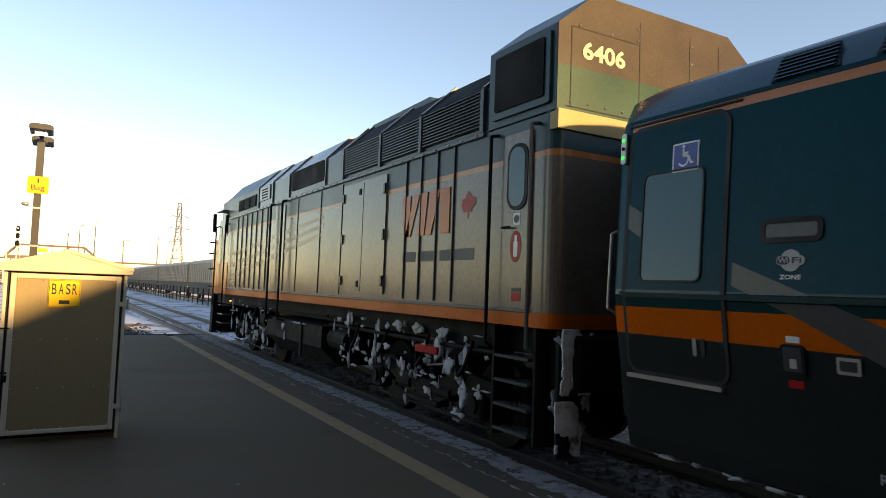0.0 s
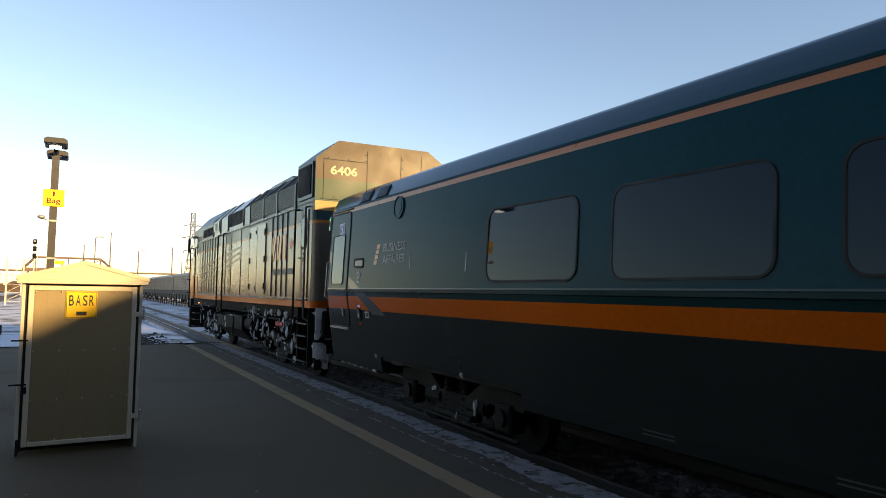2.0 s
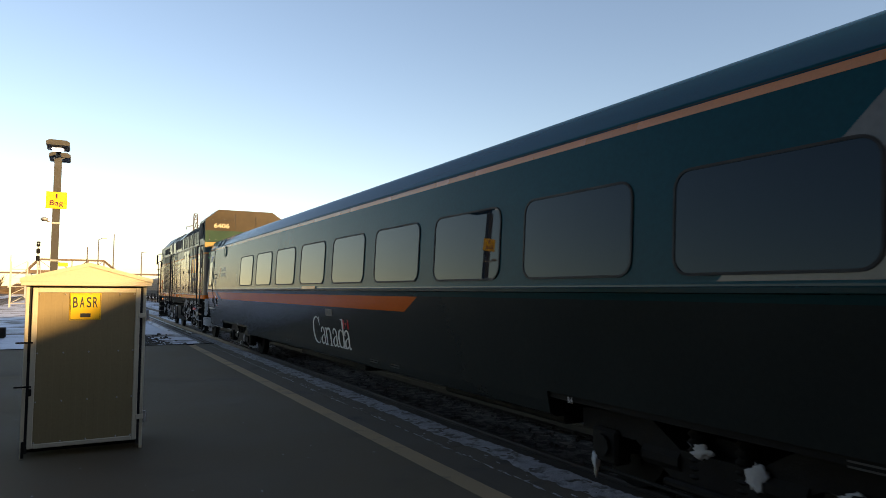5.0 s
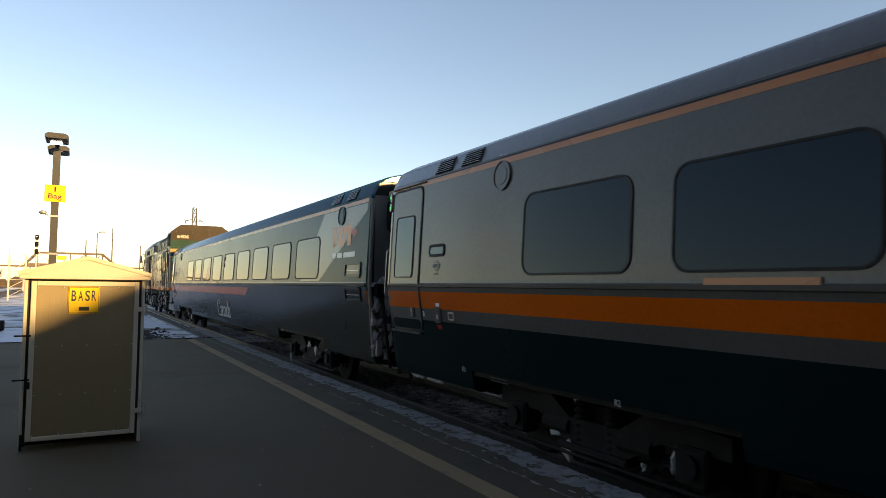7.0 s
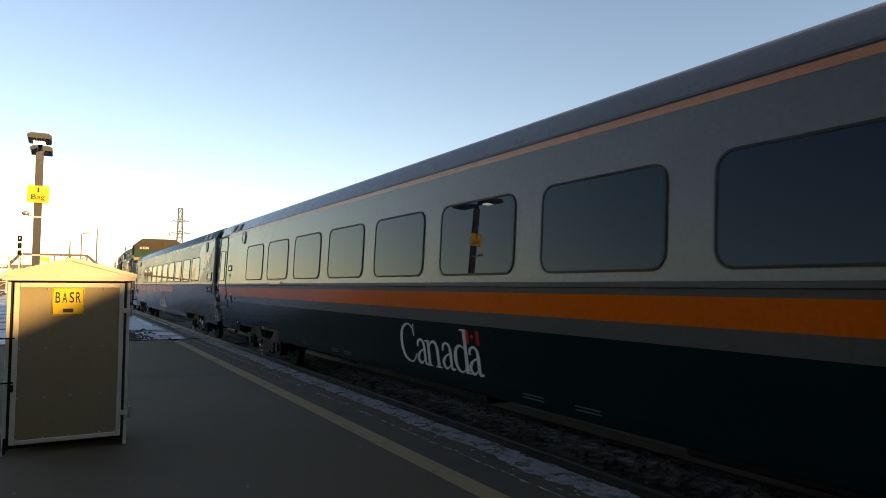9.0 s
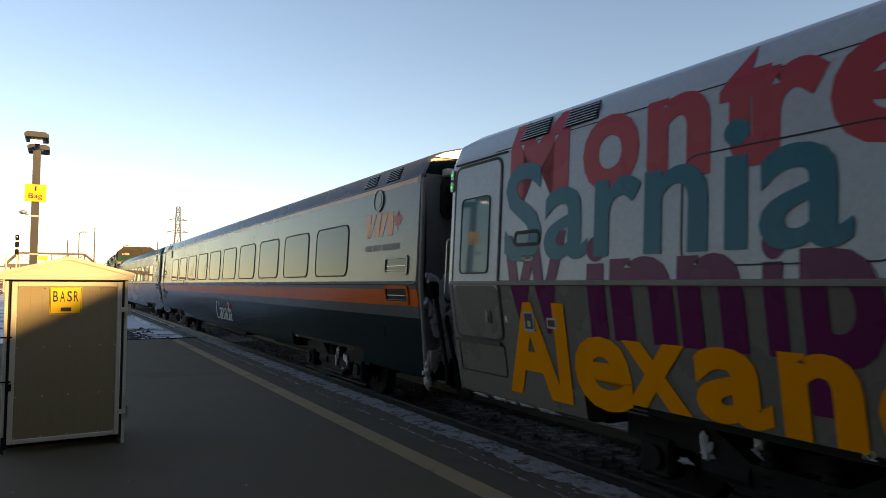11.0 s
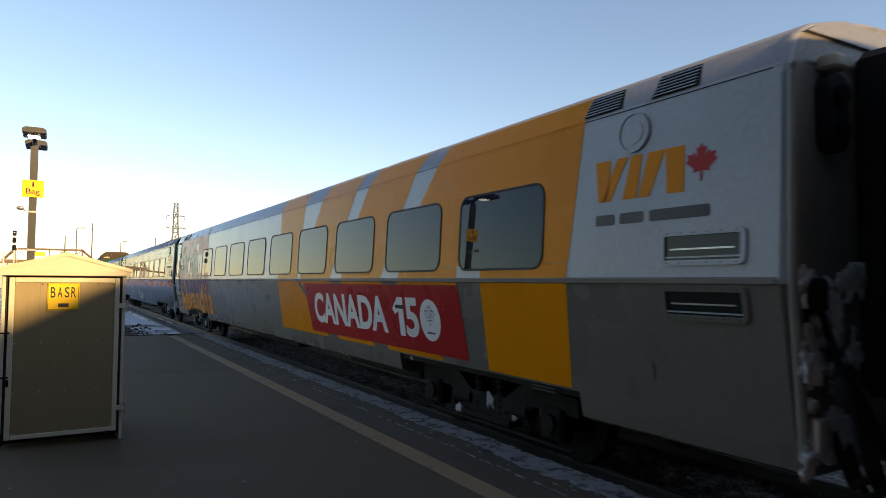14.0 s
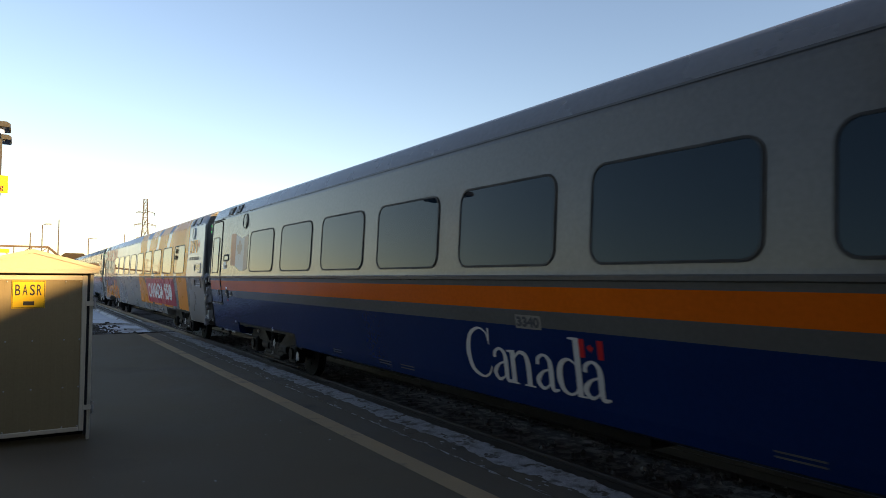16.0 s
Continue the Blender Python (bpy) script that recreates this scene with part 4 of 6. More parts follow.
    part("seam", box((-W - 0.026, 10.06, 1.63), (-W - 0.021, 10.08, 3.39)), CHARCOAL, access)
    for z in (1.8, 2.5, 3.2):
        for y in (9.24, 10.91):
            part("hinge", box((-W - 0.045, y - 0.03, z - 0.08), (-W - 0.02, y + 0.03, z + 0.08), 0.006), CHARCOAL, access)
    for y, z in ((10.2, 3.25), (10.2, 1.75)):
        part("latch", box((-W - 0.03, y - 0.04, z - 0.05), (-W - 0.02, y + 0.04, z + 0.05)), IRON, access)
    # bolts along the eave
    for k in range(40):
        o = new("bolt", bolt.data)
        o.parent, o.matrix_basis = lo, Matrix.Translation(size @ Vector((-W - 0.032, 6.7 + k * 0.33, 3.53)) - size @ Vector((0, 0, 0)))
    # mid grab irons and rear door with its grab irons
    for y in (14.35, 15.25):
        part("grab_iron", tubes([(-W, y, 3.52), (-W - 0.10, y, 3.50), (-W - 0.10, y, 0.95), (-W + 0.05, y, 0.92)], 0.022), IRON, lo)
    part("side_door", slab(rounded(14.45, 15.15, 1.56, 3.44, 0.05), -W - 0.001, -W - 0.016), LOCO_GREY, lo)
    door = part("rear_door", slab(rounded(5.62, 6.14, 1.55, 3.42, 0.04), -W - 0.001, -W - 0.018), LOCO_GREY, lo, "narrow grey end door with oval window")
    part("gasket", slab(rounded(5.68, 6.04, 2.58, 3.30, 0.16), -W - 0.018, -W - 0.032), RUBBER, door)
    part("pane", slab(rounded(5.72, 6.00, 2.62, 3.26, 0.13), -W - 0.032, -W - 0.037), DOOR_GLASS, door)
    part("handle", tubes([(-W - 0.02, 6.08, 2.40), (-W - 0.06, 6.08, 2.40), (-W - 0.06, 5.93, 2.40)], 0.012), IRON, door)
    part("notice", slab(rounded(5.80, 5.92, 2.42, 2.55, 0.01), -W - 0.018, -W - 0.022), WHITE, door)
    part("notice_mark", slab(disc(5.86, 2.485, 0.045, 12), -W - 0.022, -W - 0.025), DARK_INK, door)
    part("extinguisher_sign", slab([(5.87 + 0.10 * math.cos(a), 2.19 + 0.17 * math.sin(a)) for a in [i * math.pi / 12 for i in range(24)]], -W - 0.018, -W - 0.022), RED, door, "red oval sign with white bottle mark")
    part("extinguisher_mark", slab(rounded(5.83, 5.90, 2.08, 2.25, 0.02), -W - 0.022, -W - 0.025), WHITE, door)
    part("extinguisher_mark", slab(rounded(5.845, 5.885, 2.25, 2.31, 0.01), -W - 0.022, -W - 0.025), WHITE, door)
    part("red_notice", slab(rounded(5.76, 5.92, 1.61, 1.70, 0.005), -W - 0.018, -W - 0.022), RED, door)
    part("dark_notice", slab(rounded(5.76, 5.92, 1.71, 1.75, 0.005), -W - 0.018, -W - 0.022), DARK_INK, door)
    for y in (6.28, 5.54):
        part("grab_iron", tubes([(-W, y, 3.46), (-W - 0.09, y, 3.44), (-W - 0.09, y, 1.15), (-W + 0.03, y, 1.06)], 0.02), IRON if y > 6 else GREY_MID, lo)
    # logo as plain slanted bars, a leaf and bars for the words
    for t0, t1, b0, b1 in ((0.0, 0.19, 0.05, 0.17), (0.27, 0.39, 0.08, 0.20), (0.43, 0.56, 0.34, 0.50), (0.62, 0.80, 0.52, 0.64), (0.80, 0.99, 0.82, 0.99)):
        part("logo_bar", slab([(8.66 - 1.36 * t0, 3.0), (8.66 - 1.36 * t1, 3.0), (8.66 - 1.36 * b1, 2.42), (8.66 - 1.36 * b0, 2.42)], -W - 0.001, -W - 0.012), ORANGE, lo)
    bm = flat(leaf(6.88, 2.72, 0.19), -W - 0.004)
    part("leaf_mark", bm, RED, lo, "red leaf mark")
    for y0, y1 in ((8.62, 8.22), (8.10, 7.68), (7.54, 6.72)):
        part("word_bar", slab(rounded(y1, y0, 2.07, 2.21, 0.02), -W - 0.001, -W - 0.004), DARK_INK, lo)
    # slanting worn orange streaks toward the cab
    for k in range(3):
        part("cab_streak", flat([(12.0, 3.02 - 0.16 * k), (19.4, 2.55 - 0.30 * k), (19.4, 2.43 - 0.30 * k), (12.0, 2.95 - 0.16 * k)], -W - 0.003), FADED_STREAK, lo)
    # cab and nose
    cab = part("cab", prism([(19.98, SILL), (21.5, SILL), (21.5, 3.05), (21.38, 3.58), (19.98, 3.58)], -W, W, "x"), LOCO_GREY, lo)
    roof(19.99, 20.75, 1.0, 4.60, LOCO_TEAL, "cab_roof")
    roof(20.75, 21.15, 1.0, 4.45, LOCO_TEAL, "cab_brow")
    part("nose", prism([(21.5, SILL), (22.55, SILL), (22.6, 2.7), (22.3, 3.0), (21.5, 3.06)], -1.38, 1.38, "x"), ORANGE, lo, "orange nose")
    part("cab_sill", box((-W - 0.012, 20.0, 1.35), (-W + 0.002, 21.5, 2.25)), ORANGE, lo, "orange cab side")
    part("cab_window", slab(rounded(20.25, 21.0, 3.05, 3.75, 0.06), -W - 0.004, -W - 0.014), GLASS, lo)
    part("window_shade", box((-W - 0.16, 20.2, 3.78), (-W, 21.05, 3.81)), LOCO_TEAL, lo)
    part("mirror", box((-W - 0.22, 21.1, 3.2), (-W - 0.14, 21.25, 3.75), 0.01), IRON, lo)
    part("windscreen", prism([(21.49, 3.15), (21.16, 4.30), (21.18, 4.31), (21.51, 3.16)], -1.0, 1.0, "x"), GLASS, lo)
    for y in (20.08, 21.4):
        part("grab_iron", tubes([(-W, y, 3.4), (-W - 0.09, y, 3.36), (-W - 0.09, y, 1.0), (-W + 0.03, y, 0.95)], 0.02), IRON, lo)
    for z in (1.55, 2.1, 2.6, 2.95):
        part("nose_rung", tubes([(-1.38, 22.2, z), (-1.50, 22.3, z), (-1.50, 22.55, z), (-1.38, 22.6, z)], 0.018), IRON, lo)
    part("ditch_light", tube((-1.15, 22.55, 1.20), (-1.15, 22.65, 1.20), 0.09, None, 12), MARKER_LIGHT, lo)
    part("marker_light", tube((-W - 0.02, 19.2, 1.18), (-W - 0.06, 19.15, 1.18), 0.016, None, 10), MARKER_LIGHT, lo, "glowing amber marker light")
    part("pilot", prism([(22.4, 0.10), (22.75, 0.05), (22.7, 1.3), (22.3, 1.3)], -1.35, 1.35, "x"), IRON, lo)
    # underframe
    part("underframe", box((-1.25, 5.5, 1.05), (1.25, 22.3, 1.35)), IRON, lo)
    part("fuel_tank", prism([(-1.42, 0.95), (-1.42, 0.55), (-1.1, 0.22), (1.1, 0.22), (1.42, 0.55), (1.42, 0.95)], 11.9, 15.6), IRON, lo, "black fuel tank with snow on its ledge")
    part("tank_strap", box((-1.45, 13.0, 0.3), (-1.42, 13.1, 0.95)), IRON, lo)
    for y0, y1, z0, z1 in ((10.9, 11.7, 0.5, 1.0), (16.0, 16.4, 0.6, 1.05)):
        part("air_tank", tube((-1.2, y0, (z0 + z1) / 2), (-1.2, y1, (z0 + z1) / 2), 0.2, None, 14), IRON, lo)
    for k in range(4):
        part("step", box((-W - 0.02, 5.6, 0.22 + 0.26 * k), (-W + 0.22, 6.2, 0.25 + 0.26 * k)), GREY_MID, lo)
        part("cab_step", box((-W - 0.02, 20.3, 0.22 + 0.26 * k), (-W + 0.22, 21.0, 0.25 + 0.26 * k)), GREY_MID, lo)
    part("step_side", box((-W, 5.5, 0.15), (-W + 0.25, 5.54, 1.35)), IRON, lo)
    part("step_side", box((-W, 6.24, 0.15), (-W + 0.25, 6.28, 1.35)), IRON, lo)
    part("pipe_run", tubes([(-1.3, 6.4, 1.0), (-1.3, 11.8, 1.0)], 0.03), IRON, lo)
    part("pipe_run", tubes([(-1.36, 11.8, 1.15), (-1.36, 19.8, 1.15)], 0.025), IRON, lo)
    for y in (6.9, 8.0, 9.3, 10.4, 17.0, 18.3):
        part("brake_hose", tubes([(-1.32, y, 1.1), (-1.36, y + 0.1, 0.8), (-1.34, y + 0.3, 0.65), (-1.3, y + 0.42, 0.9)], 0.025, 6), IRON, lo)
    part("red_valve", box((-1.42, 7.6, 0.86), (-1.36, 8.2, 0.96), 0.01), RED, lo, "red brake valve bar")
    FORM[0] = None
    bogie(lo, 8.04, 0.51, 1.37, 1.02, 21, 1.0)
    bogie(lo, 17.1, 0.51, 1.37, 1.02, 22, 0.8)
    FORM[0] = size
    rnd = random.Random(31)
    spots = []
    for k in range(120):
        spots.append((-1.26 - 0.12 * rnd.random(), rnd.choice((rnd.uniform(6.3, 11.6), rnd.uniform(6.3, 11.6), rnd.uniform(15.8, 20))), rnd.uniform(0.35, 1.2), rnd.uniform(0.008, 0.018), rnd.uniform(0.015, 0.13), rnd.choice((rnd.uniform(0.008, 0.03), rnd.uniform(0.01, 0.05), rnd.uniform(0.05, 0.17)))))
    for k in range(9):
        spots.append((rnd.uniform(-1.35, -0.95), rnd.uniform(5.18, 5.40), rnd.choice((rnd.uniform(0.95, 1.32), rnd.uniform(0.2, 0.75))), rnd.uniform(0.03, 0.12), 0.025, rnd.uniform(0.03, 0.12)))
    spots += [(-1.43, 14.3, 0.8, 0.02, 0.10, 0.06), (-1.43, 14.2, 0.6, 0.02, 0.05, 0.09), (-1.43, 13.2, 0.93, 0.02, 0.5, 0.02)]
    part("caked_snow", clumps(spots, 33, 3), SNOW, lo, "lumps of caked snow and ice", True, "stuff")
    part("packed_snow", plaster(-1.42, -1.02, 0.72, 1.36, 5.16, 8.4, -0.25), PACKED_SNOW, lo, "ragged sheet of packed snow", True)
    part("packed_snow", plaster(-1.44, -1.14, 0.12, 0.66, 5.2, 9.7, -0.2), PACKED_SNOW, lo, "ragged sheet of packed snow", True)
    part("end_post", box((-1.4, 5.2, 0.1), (-1.2, 5.26, 1.34), 0.01), IRON, lo)
    part("end_sill", box((-1.3, 5.05, 0.75), (1.3, 5.5, 1.3), 0.03), IRON, lo)
    part("coupler", box((-0.18, 4.62, 0.55), (0.18, 5.1, 0.85), 0.05), IRON, lo)
    part("diaphragm", box((-0.6, 4.7, 1.3), (0.6, 5.26, 3.3), 0.05), RUBBER, lo)
    FORM[0] = None
    return lo


locomotive = build_locomotive()


# ---- coaches ----
SIDE = [(0.50, 1.325), (0.62, 1.35), (1.66, 1.495), (1.72, 1.505), (1.78, 1.50), (3.08, 1.435), (3.14, 1.425), (3.35, 1.33), (3.45, 1.15), (3.53, 0.85), (3.59, 0.45), (3.61, 0.0)]
FRONT, REAR = 4.20, -20.97


def half_width(z):
    return float(np.interp(z, [p[0] for p in SIDE], [p[1] for p in SIDE]))


def on_side(bm, proud):
    """Lay a mesh that is flat in (u: y, v: z) on the platform side of the body."""
    for cut in (0.62, 1.66, 1.72, 1.78, 3.08, 3.14, 3.35, 3.45):
        bmesh.ops.bisect_plane(bm, geom=bm.verts[:] + bm.edges[:] + bm.faces[:], plane_co=(0, cut, 0), plane_no=(0, 1, 0))
    for v in bm.verts:
        y, z = v.co.x, v.co.y
        v.co = Vector((-half_width(z) - proud, y, z))
    return bm


def decal(points, proud=0.004):
    bm = bmesh.new()
    bm.faces.new([bm.verts.new((y, z, 0)) for y, z in points])
    bmesh.ops.triangulate(bm, faces=bm.faces)
    return on_side(bm, proud)


def words(body, y0, y1, z0, z1, proud=0.004, bold=0.0):
    return on_side(word_mesh(body, y0, y1, z0, z1, bold), proud)


def bent(points):
    """The closed outline with a point added wherever it crosses a bend of the side."""
    out = []
    for (y0, z0), (y1, z1) in zip(points, points[1:] + points[:1]):
        out.append((y0, z0))
        for c in sorted((c for c in (0.62, 1.66, 1.72, 1.78, 3.08, 3.14, 3.35, 3.45) if min(z0, z1) + 1e-4 < c < max(z0, z1) - 1e-4), reverse=z1 < z0):
            out.append((y0 + (y1 - y0) * (c - z0) / (z1 - z0), c))
    return out


def raised(points, p0, p1):
    """A plate that follows the side, from p0 to p1 proud of it."""
    bm = decal(points, p1)
    bmesh.ops.recalc_face_normals(bm, faces=bm.faces)
    edge = bent(list(points))
    a = [bm.verts.new((-half_width(z) - p0, y, z)) for y, z in edge]
    b = [bm.verts.new((-half_width(z) - p1, y, z)) for y, z in edge]
    for i in range(len(edge)):
        bm.faces.new((a[i - 1], a[i], b[i], b[i - 1]))
    return bm


def ring(y0, y1, z0, z1, r, w, p0, p1, k=5):
    """A raised frame of width w round a rounded opening."""
    bm = bmesh.new()
    outer, inner = rounded(y0 - w, y1 + w, z0 - w, z1 + w, r + w, k), rounded(y0, y1, z0, z1, r, k)
    n = len(outer)
    for i in range(n):
        o0, o1, i0, i1 = outer[i - 1], outer[i], inner[i - 1], inner[i]
        cuts = [0.0] + sorted((c - i0[1]) / (i1[1] - i0[1]) for c in (1.66, 1.72, 1.78, 3.08) if min(i0[1], i1[1]) + 1e-4 < c < max(i0[1], i1[1]) - 1e-4) + [1.0]
        for t0, t1 in zip(cuts, cuts[1:]):
            rows = []
            for t in (t0, t1):
                oy, oz = o0[0] + (o1[0] - o0[0]) * t, o0[1] + (o1[1] - o0[1]) * t
                iy, iz = i0[0] + (i1[0] - i0[0]) * t, i0[1] + (i1[1] - i0[1]) * t
                rows.append([bm.verts.new((-half_width(z) - p, y, z)) for y, z, p in ((oy, oz, p0), (oy, oz, p1), (iy, iz, p1), (iy, iz, p0))])
            for q in range(3):
                bm.faces.new((rows[0][q], rows[1][q], rows[1][q + 1], rows[0][q + 1]))
    bmesh.ops.remove_doubles(bm, verts=bm.verts, dist=1e-5)
    bmesh.ops.recalc_face_normals(bm, faces=bm.faces)
    return bm


def shell(bands, roof_mat):
    """The body as one skin; a band is (upper z, material)."""
    mats = [m for _, m in bands] + [roof_mat]
    tops = [z for z, _ in bands]
    zs = sorted({0.72, *[p[0] for p in SIDE if p[0] > 0.72], *[z for z in tops if z < 3.64]})
    near = [(-half_width(z), z) for z in zs]
    prof = near + [(-x, z) for x, z in reversed(near[:-1])]
    bm = bmesh.new()
    secs = [(REAR, 0.03, 0.03), (REAR + 0.04, 0.0, 0.0), (FRONT - 0.25, 0.0, 0.0), (FRONT - 0.12, 0.0, 0.02), (FRONT - 0.05, 0.012, 0.05), (FRONT - 0.015, 0.03, 0.09), (FRONT, 0.055, 0.13)]
    rows = []
    for y, din, dz in secs:
        row = []
        for x, z in prof:
            k = max(0.0, (z - 2.9) / 0.75)
            row.append(bm.verts.new((math.copysign(max(0, abs(x) - din), x), y, z - dz * k)))
        rows.append(row)
    for a, b in zip(rows, rows[1:]):
        for i in range(len(prof) - 1):
            f = bm.faces.new((a[i], a[i + 1], b[i + 1], b[i]))
            z = (prof[i][1] + prof[i + 1][1]) / 2
            j = next((q for q, t in enumerate(tops) if z < t), len(tops))
            f.material_index = j
            f.smooth = z > 3.12
    bm.faces.new(rows[0])
    bm.faces.new(rows[-1][::-1])
    bmesh.ops.recalc_face_normals(bm, faces=bm.faces)
    return bm, mats


def build_coach(k, label, bands, roof_mat, low_mat, opt):
    car = thing("coach", label, "passenger coach", (TRACK_X, -PITCH * k, 0), group="coaches of the train")
    bm, mats = shell(bands, roof_mat)
    body = part("body", bm, mats, car)
    # skirts between the bogies, belly and floor
    hw = [(-half_width(z), z) for z in (0.50, 0.62, 0.72)]
    for y0, y1 in ((REAR + 0.02, -18.9), (-15.25, -1.7), (1.95, FRONT - 0.08)):
        part("skirt", prism([(-1.24, 0.46)] + hw + [(-x, z) for x, z in reversed(hw)] + [(1.24, 0.46)], y0, y1), low_mat, car)
    part("floor_pan", box((-1.33, REAR + 0.1, 0.66), (1.33, FRONT - 0.1, 0.719)), IRON, car)
    # equipment slung under the floor, added to block sun passing beneath
    for y0, y1, z0 in ((-14.9, -12.2, 0.02), (-12.0, -9.4, 0.08), (-9.2, -5.2, -0.02), (-5.0, -2.0, 0.06), (-20.6, -19.2, 0.1), (2.2, 3.7, 0.1)):
        part("equipment_box", box((-0.85, y0, z0 + 0.26), (0.85, y1, 0.655), 0.03), IRON, car)
    # waist bead and roof seam
    bead = bmesh.new()
    rows = [[bead.verts.new((-half_width(z) - p, y, z)) for z, p in ((1.69, 0.001), (1.70, 0.016), (1.735, 0.016), (1.745, 0.001))] for y in (REAR + 0.06, FRONT - 0.12)]
    for i in range(3):
        bead.faces.new((rows[0][i], rows[0][i + 1], rows[1][i + 1], rows[1][i]))
    part("waist_bead", bead, opt["bead"], car)
    part("roof_seam", decal([(FRONT - 0.95, 3.118), (FRONT - 0.95, 3.128), (REAR + 0.1, 3.128), (REAR + 0.1, 3.118)], 0.003), SEAM, car)
    if opt.get("stripe"):
        part("roof_stripe", decal([(FRONT - 0.16, 3.045), (FRONT - 0.16, 3.110), (REAR + 0.1, 3.110), (REAR + 0.1, 3.045)], 0.003), opt["stripe"], car, "thin worn orange stripe under the roof")
    # windows
    for i in range(opt.get("first", 0), 10):
        y0 = 0.74 - 1.973 * i
        wrapped = i == 0 and k == 2
        w = part("window", ring(y0 - 1.50, y0, 1.845, opt["top"], 0.13, 0.012 if wrapped else 0.022, 0.0, 0.006 if wrapped else 0.012), RUBBER, car, "window covered by the wrap" if wrapped else "dark tinted window in a black gasket")
        if not wrapped:
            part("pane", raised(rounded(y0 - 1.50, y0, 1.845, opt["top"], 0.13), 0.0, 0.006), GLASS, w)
    # door at the leading end
    d = part("door", raised(rounded(3.13, 4.02, 1.13, 3.035, 0.09), 0.0, 0.010), opt["door"], car, "plug door with tall pale window")
    part("door_gap", ring(3.13, 4.02, 1.13, 3.035, 0.09, 0.032, 0.0, 0.012), RUBBER, car)
    if opt.get("door_bands"):
        for z0, z1, m in opt["door_bands"]:
            part("door_band", raised(rounded(3.127, 4.023, 1.127, z1, 0.09) if z0 < 1.2 else [(3.13, z0), (4.02, z0), (4.02, z1), (3.13, z1)], 0.003, 0.0135), m, d)
    part("gasket", ring(3.31, 3.865, 1.835, 2.66, 0.05, 0.014, 0.010, 0.022), RUBBER, d)
    part("pane", raised(rounded(3.31, 3.865, 1.835, 2.66, 0.05), 0.010, 0.015), DOOR_GLASS, d)
    for y in (3.30, 3.37):
        part("handle", raised(rounded(y - 0.018, y + 0.018, 1.29, 1.42, 0.015), 0.012, 0.022), STEEL if y > 3.35 else RUBBER, d)
    part("door_sill", raised(rounded(3.16, 4.05, 1.062, 1.095, 0.008), 0.0, 0.035), GREY if k else STEEL, car, "bare metal sill under the door")
    if k == 2:
        part("step_panel", ring(3.13, 4.02, 0.74, 1.05, 0.03, 0.018, 0.0, 0.008), RUBBER, car)
    part("drip_rail", raised([(3.02, 3.085), (4.06, 3.085), (4.06, 3.10), (3.02, 3.10)], 0.0, 0.02), SEAM, car, "thin drip rail over the door")
    # end equipment on the side
    small = part("small_window", ring(2.46, 2.81, 2.115, 2.205, 0.02, 0.035, 0.0, 0.012), RUBBER, car)
    part("pane", raised(rounded(2.46, 2.81, 2.115, 2.205, 0.02), 0.0, 0.006), DOOR_GLASS if k else GREY_MID, small)
    paper = PALE_INK if k == 0 else CHARCOAL
    mark = part("network_mark", decal(disc(2.63, 1.965, 0.07, 20), 0.005), paper, car, "round mark with a lettered pill")
    pill = part("mark_pill", decal(rounded(2.535, 2.725, 1.935, 1.995, 0.028), 0.0075), PALE_INK, mark)
    part("mark_half", decal(rounded(2.633, 2.720, 1.939, 1.991, 0.024), 0.0095), DARK_INK, pill)
    part("lettering", words("Wi", 2.710, 2.642, 1.947, 1.985, 0.0115, 0.02), PALE_INK, pill)
    part("lettering", words("Fi", 2.618, 2.555, 1.947, 1.985, 0.0095, 0.02), DARK_INK, pill)
    if k in (0, 1):
        part("lettering", words("ZONE", 2.70, 2.56, 1.845, 1.875, 0.005, 0.02), WHITE if k == 0 else CHARCOAL, car)
    ib = part("intercom", raised(rounded(2.55, 2.71, 1.24, 1.44, 0.03), 0.0, 0.02), opt.get("box", opt["trim"]), car)
    part("intercom_plate", raised(rounded(2.57, 2.69, 1.27, 1.42, 0.01), 0.02, 0.024), DARK_INK, ib)
    part("button_plate", raised(rounded(2.60, 2.645, 1.29, 1.35, 0.006), 0.024, 0.028), STEEL, ib)
    part("red_notice", raised(rounded(2.575, 2.675, 1.165, 1.215, 0.005), 0.0, 0.004), RED, car)
    part("intercom_label", raised(rounded(2.585, 2.675, 1.45, 1.49, 0.004), 0.0, 0.004), WHITE, car)
    pk = part("socket", raised(rounded(2.22, 2.36, 1.29, 1.39, 0.01), 0.0, 0.014), STEEL, car)
    part("socket_face", raised(rounded(2.24, 2.34, 1.31, 1.37, 0.005), 0.014, 0.017), DARK_INK, pk)
    # side signal lights at the leading corner
    lamp = part("indicator_housing", raised(rounded(4.082, 4.138, 2.79, 3.05, 0.026), -0.03, 0.03), GALVANISED, car, "small grey housing with lit green lamps")
    for z, m in ((2.99, GREEN_LIGHT), (2.92, IRON), (2.845, GREEN_LIGHT)):
        hx = -half_width(z) - 0.03
        part("lamp", tube((hx, 4.11, z), (hx - 0.010, 4.11, z), 0.015, None, 12), m, lamp)
    part("grab_iron", tubes([(-1.38, 4.20, 2.26), (-1.46, 4.24, 2.22), (-1.49, 4.24, 1.60), (-1.40, 4.20, 1.54)], 0.013), STEEL, car)
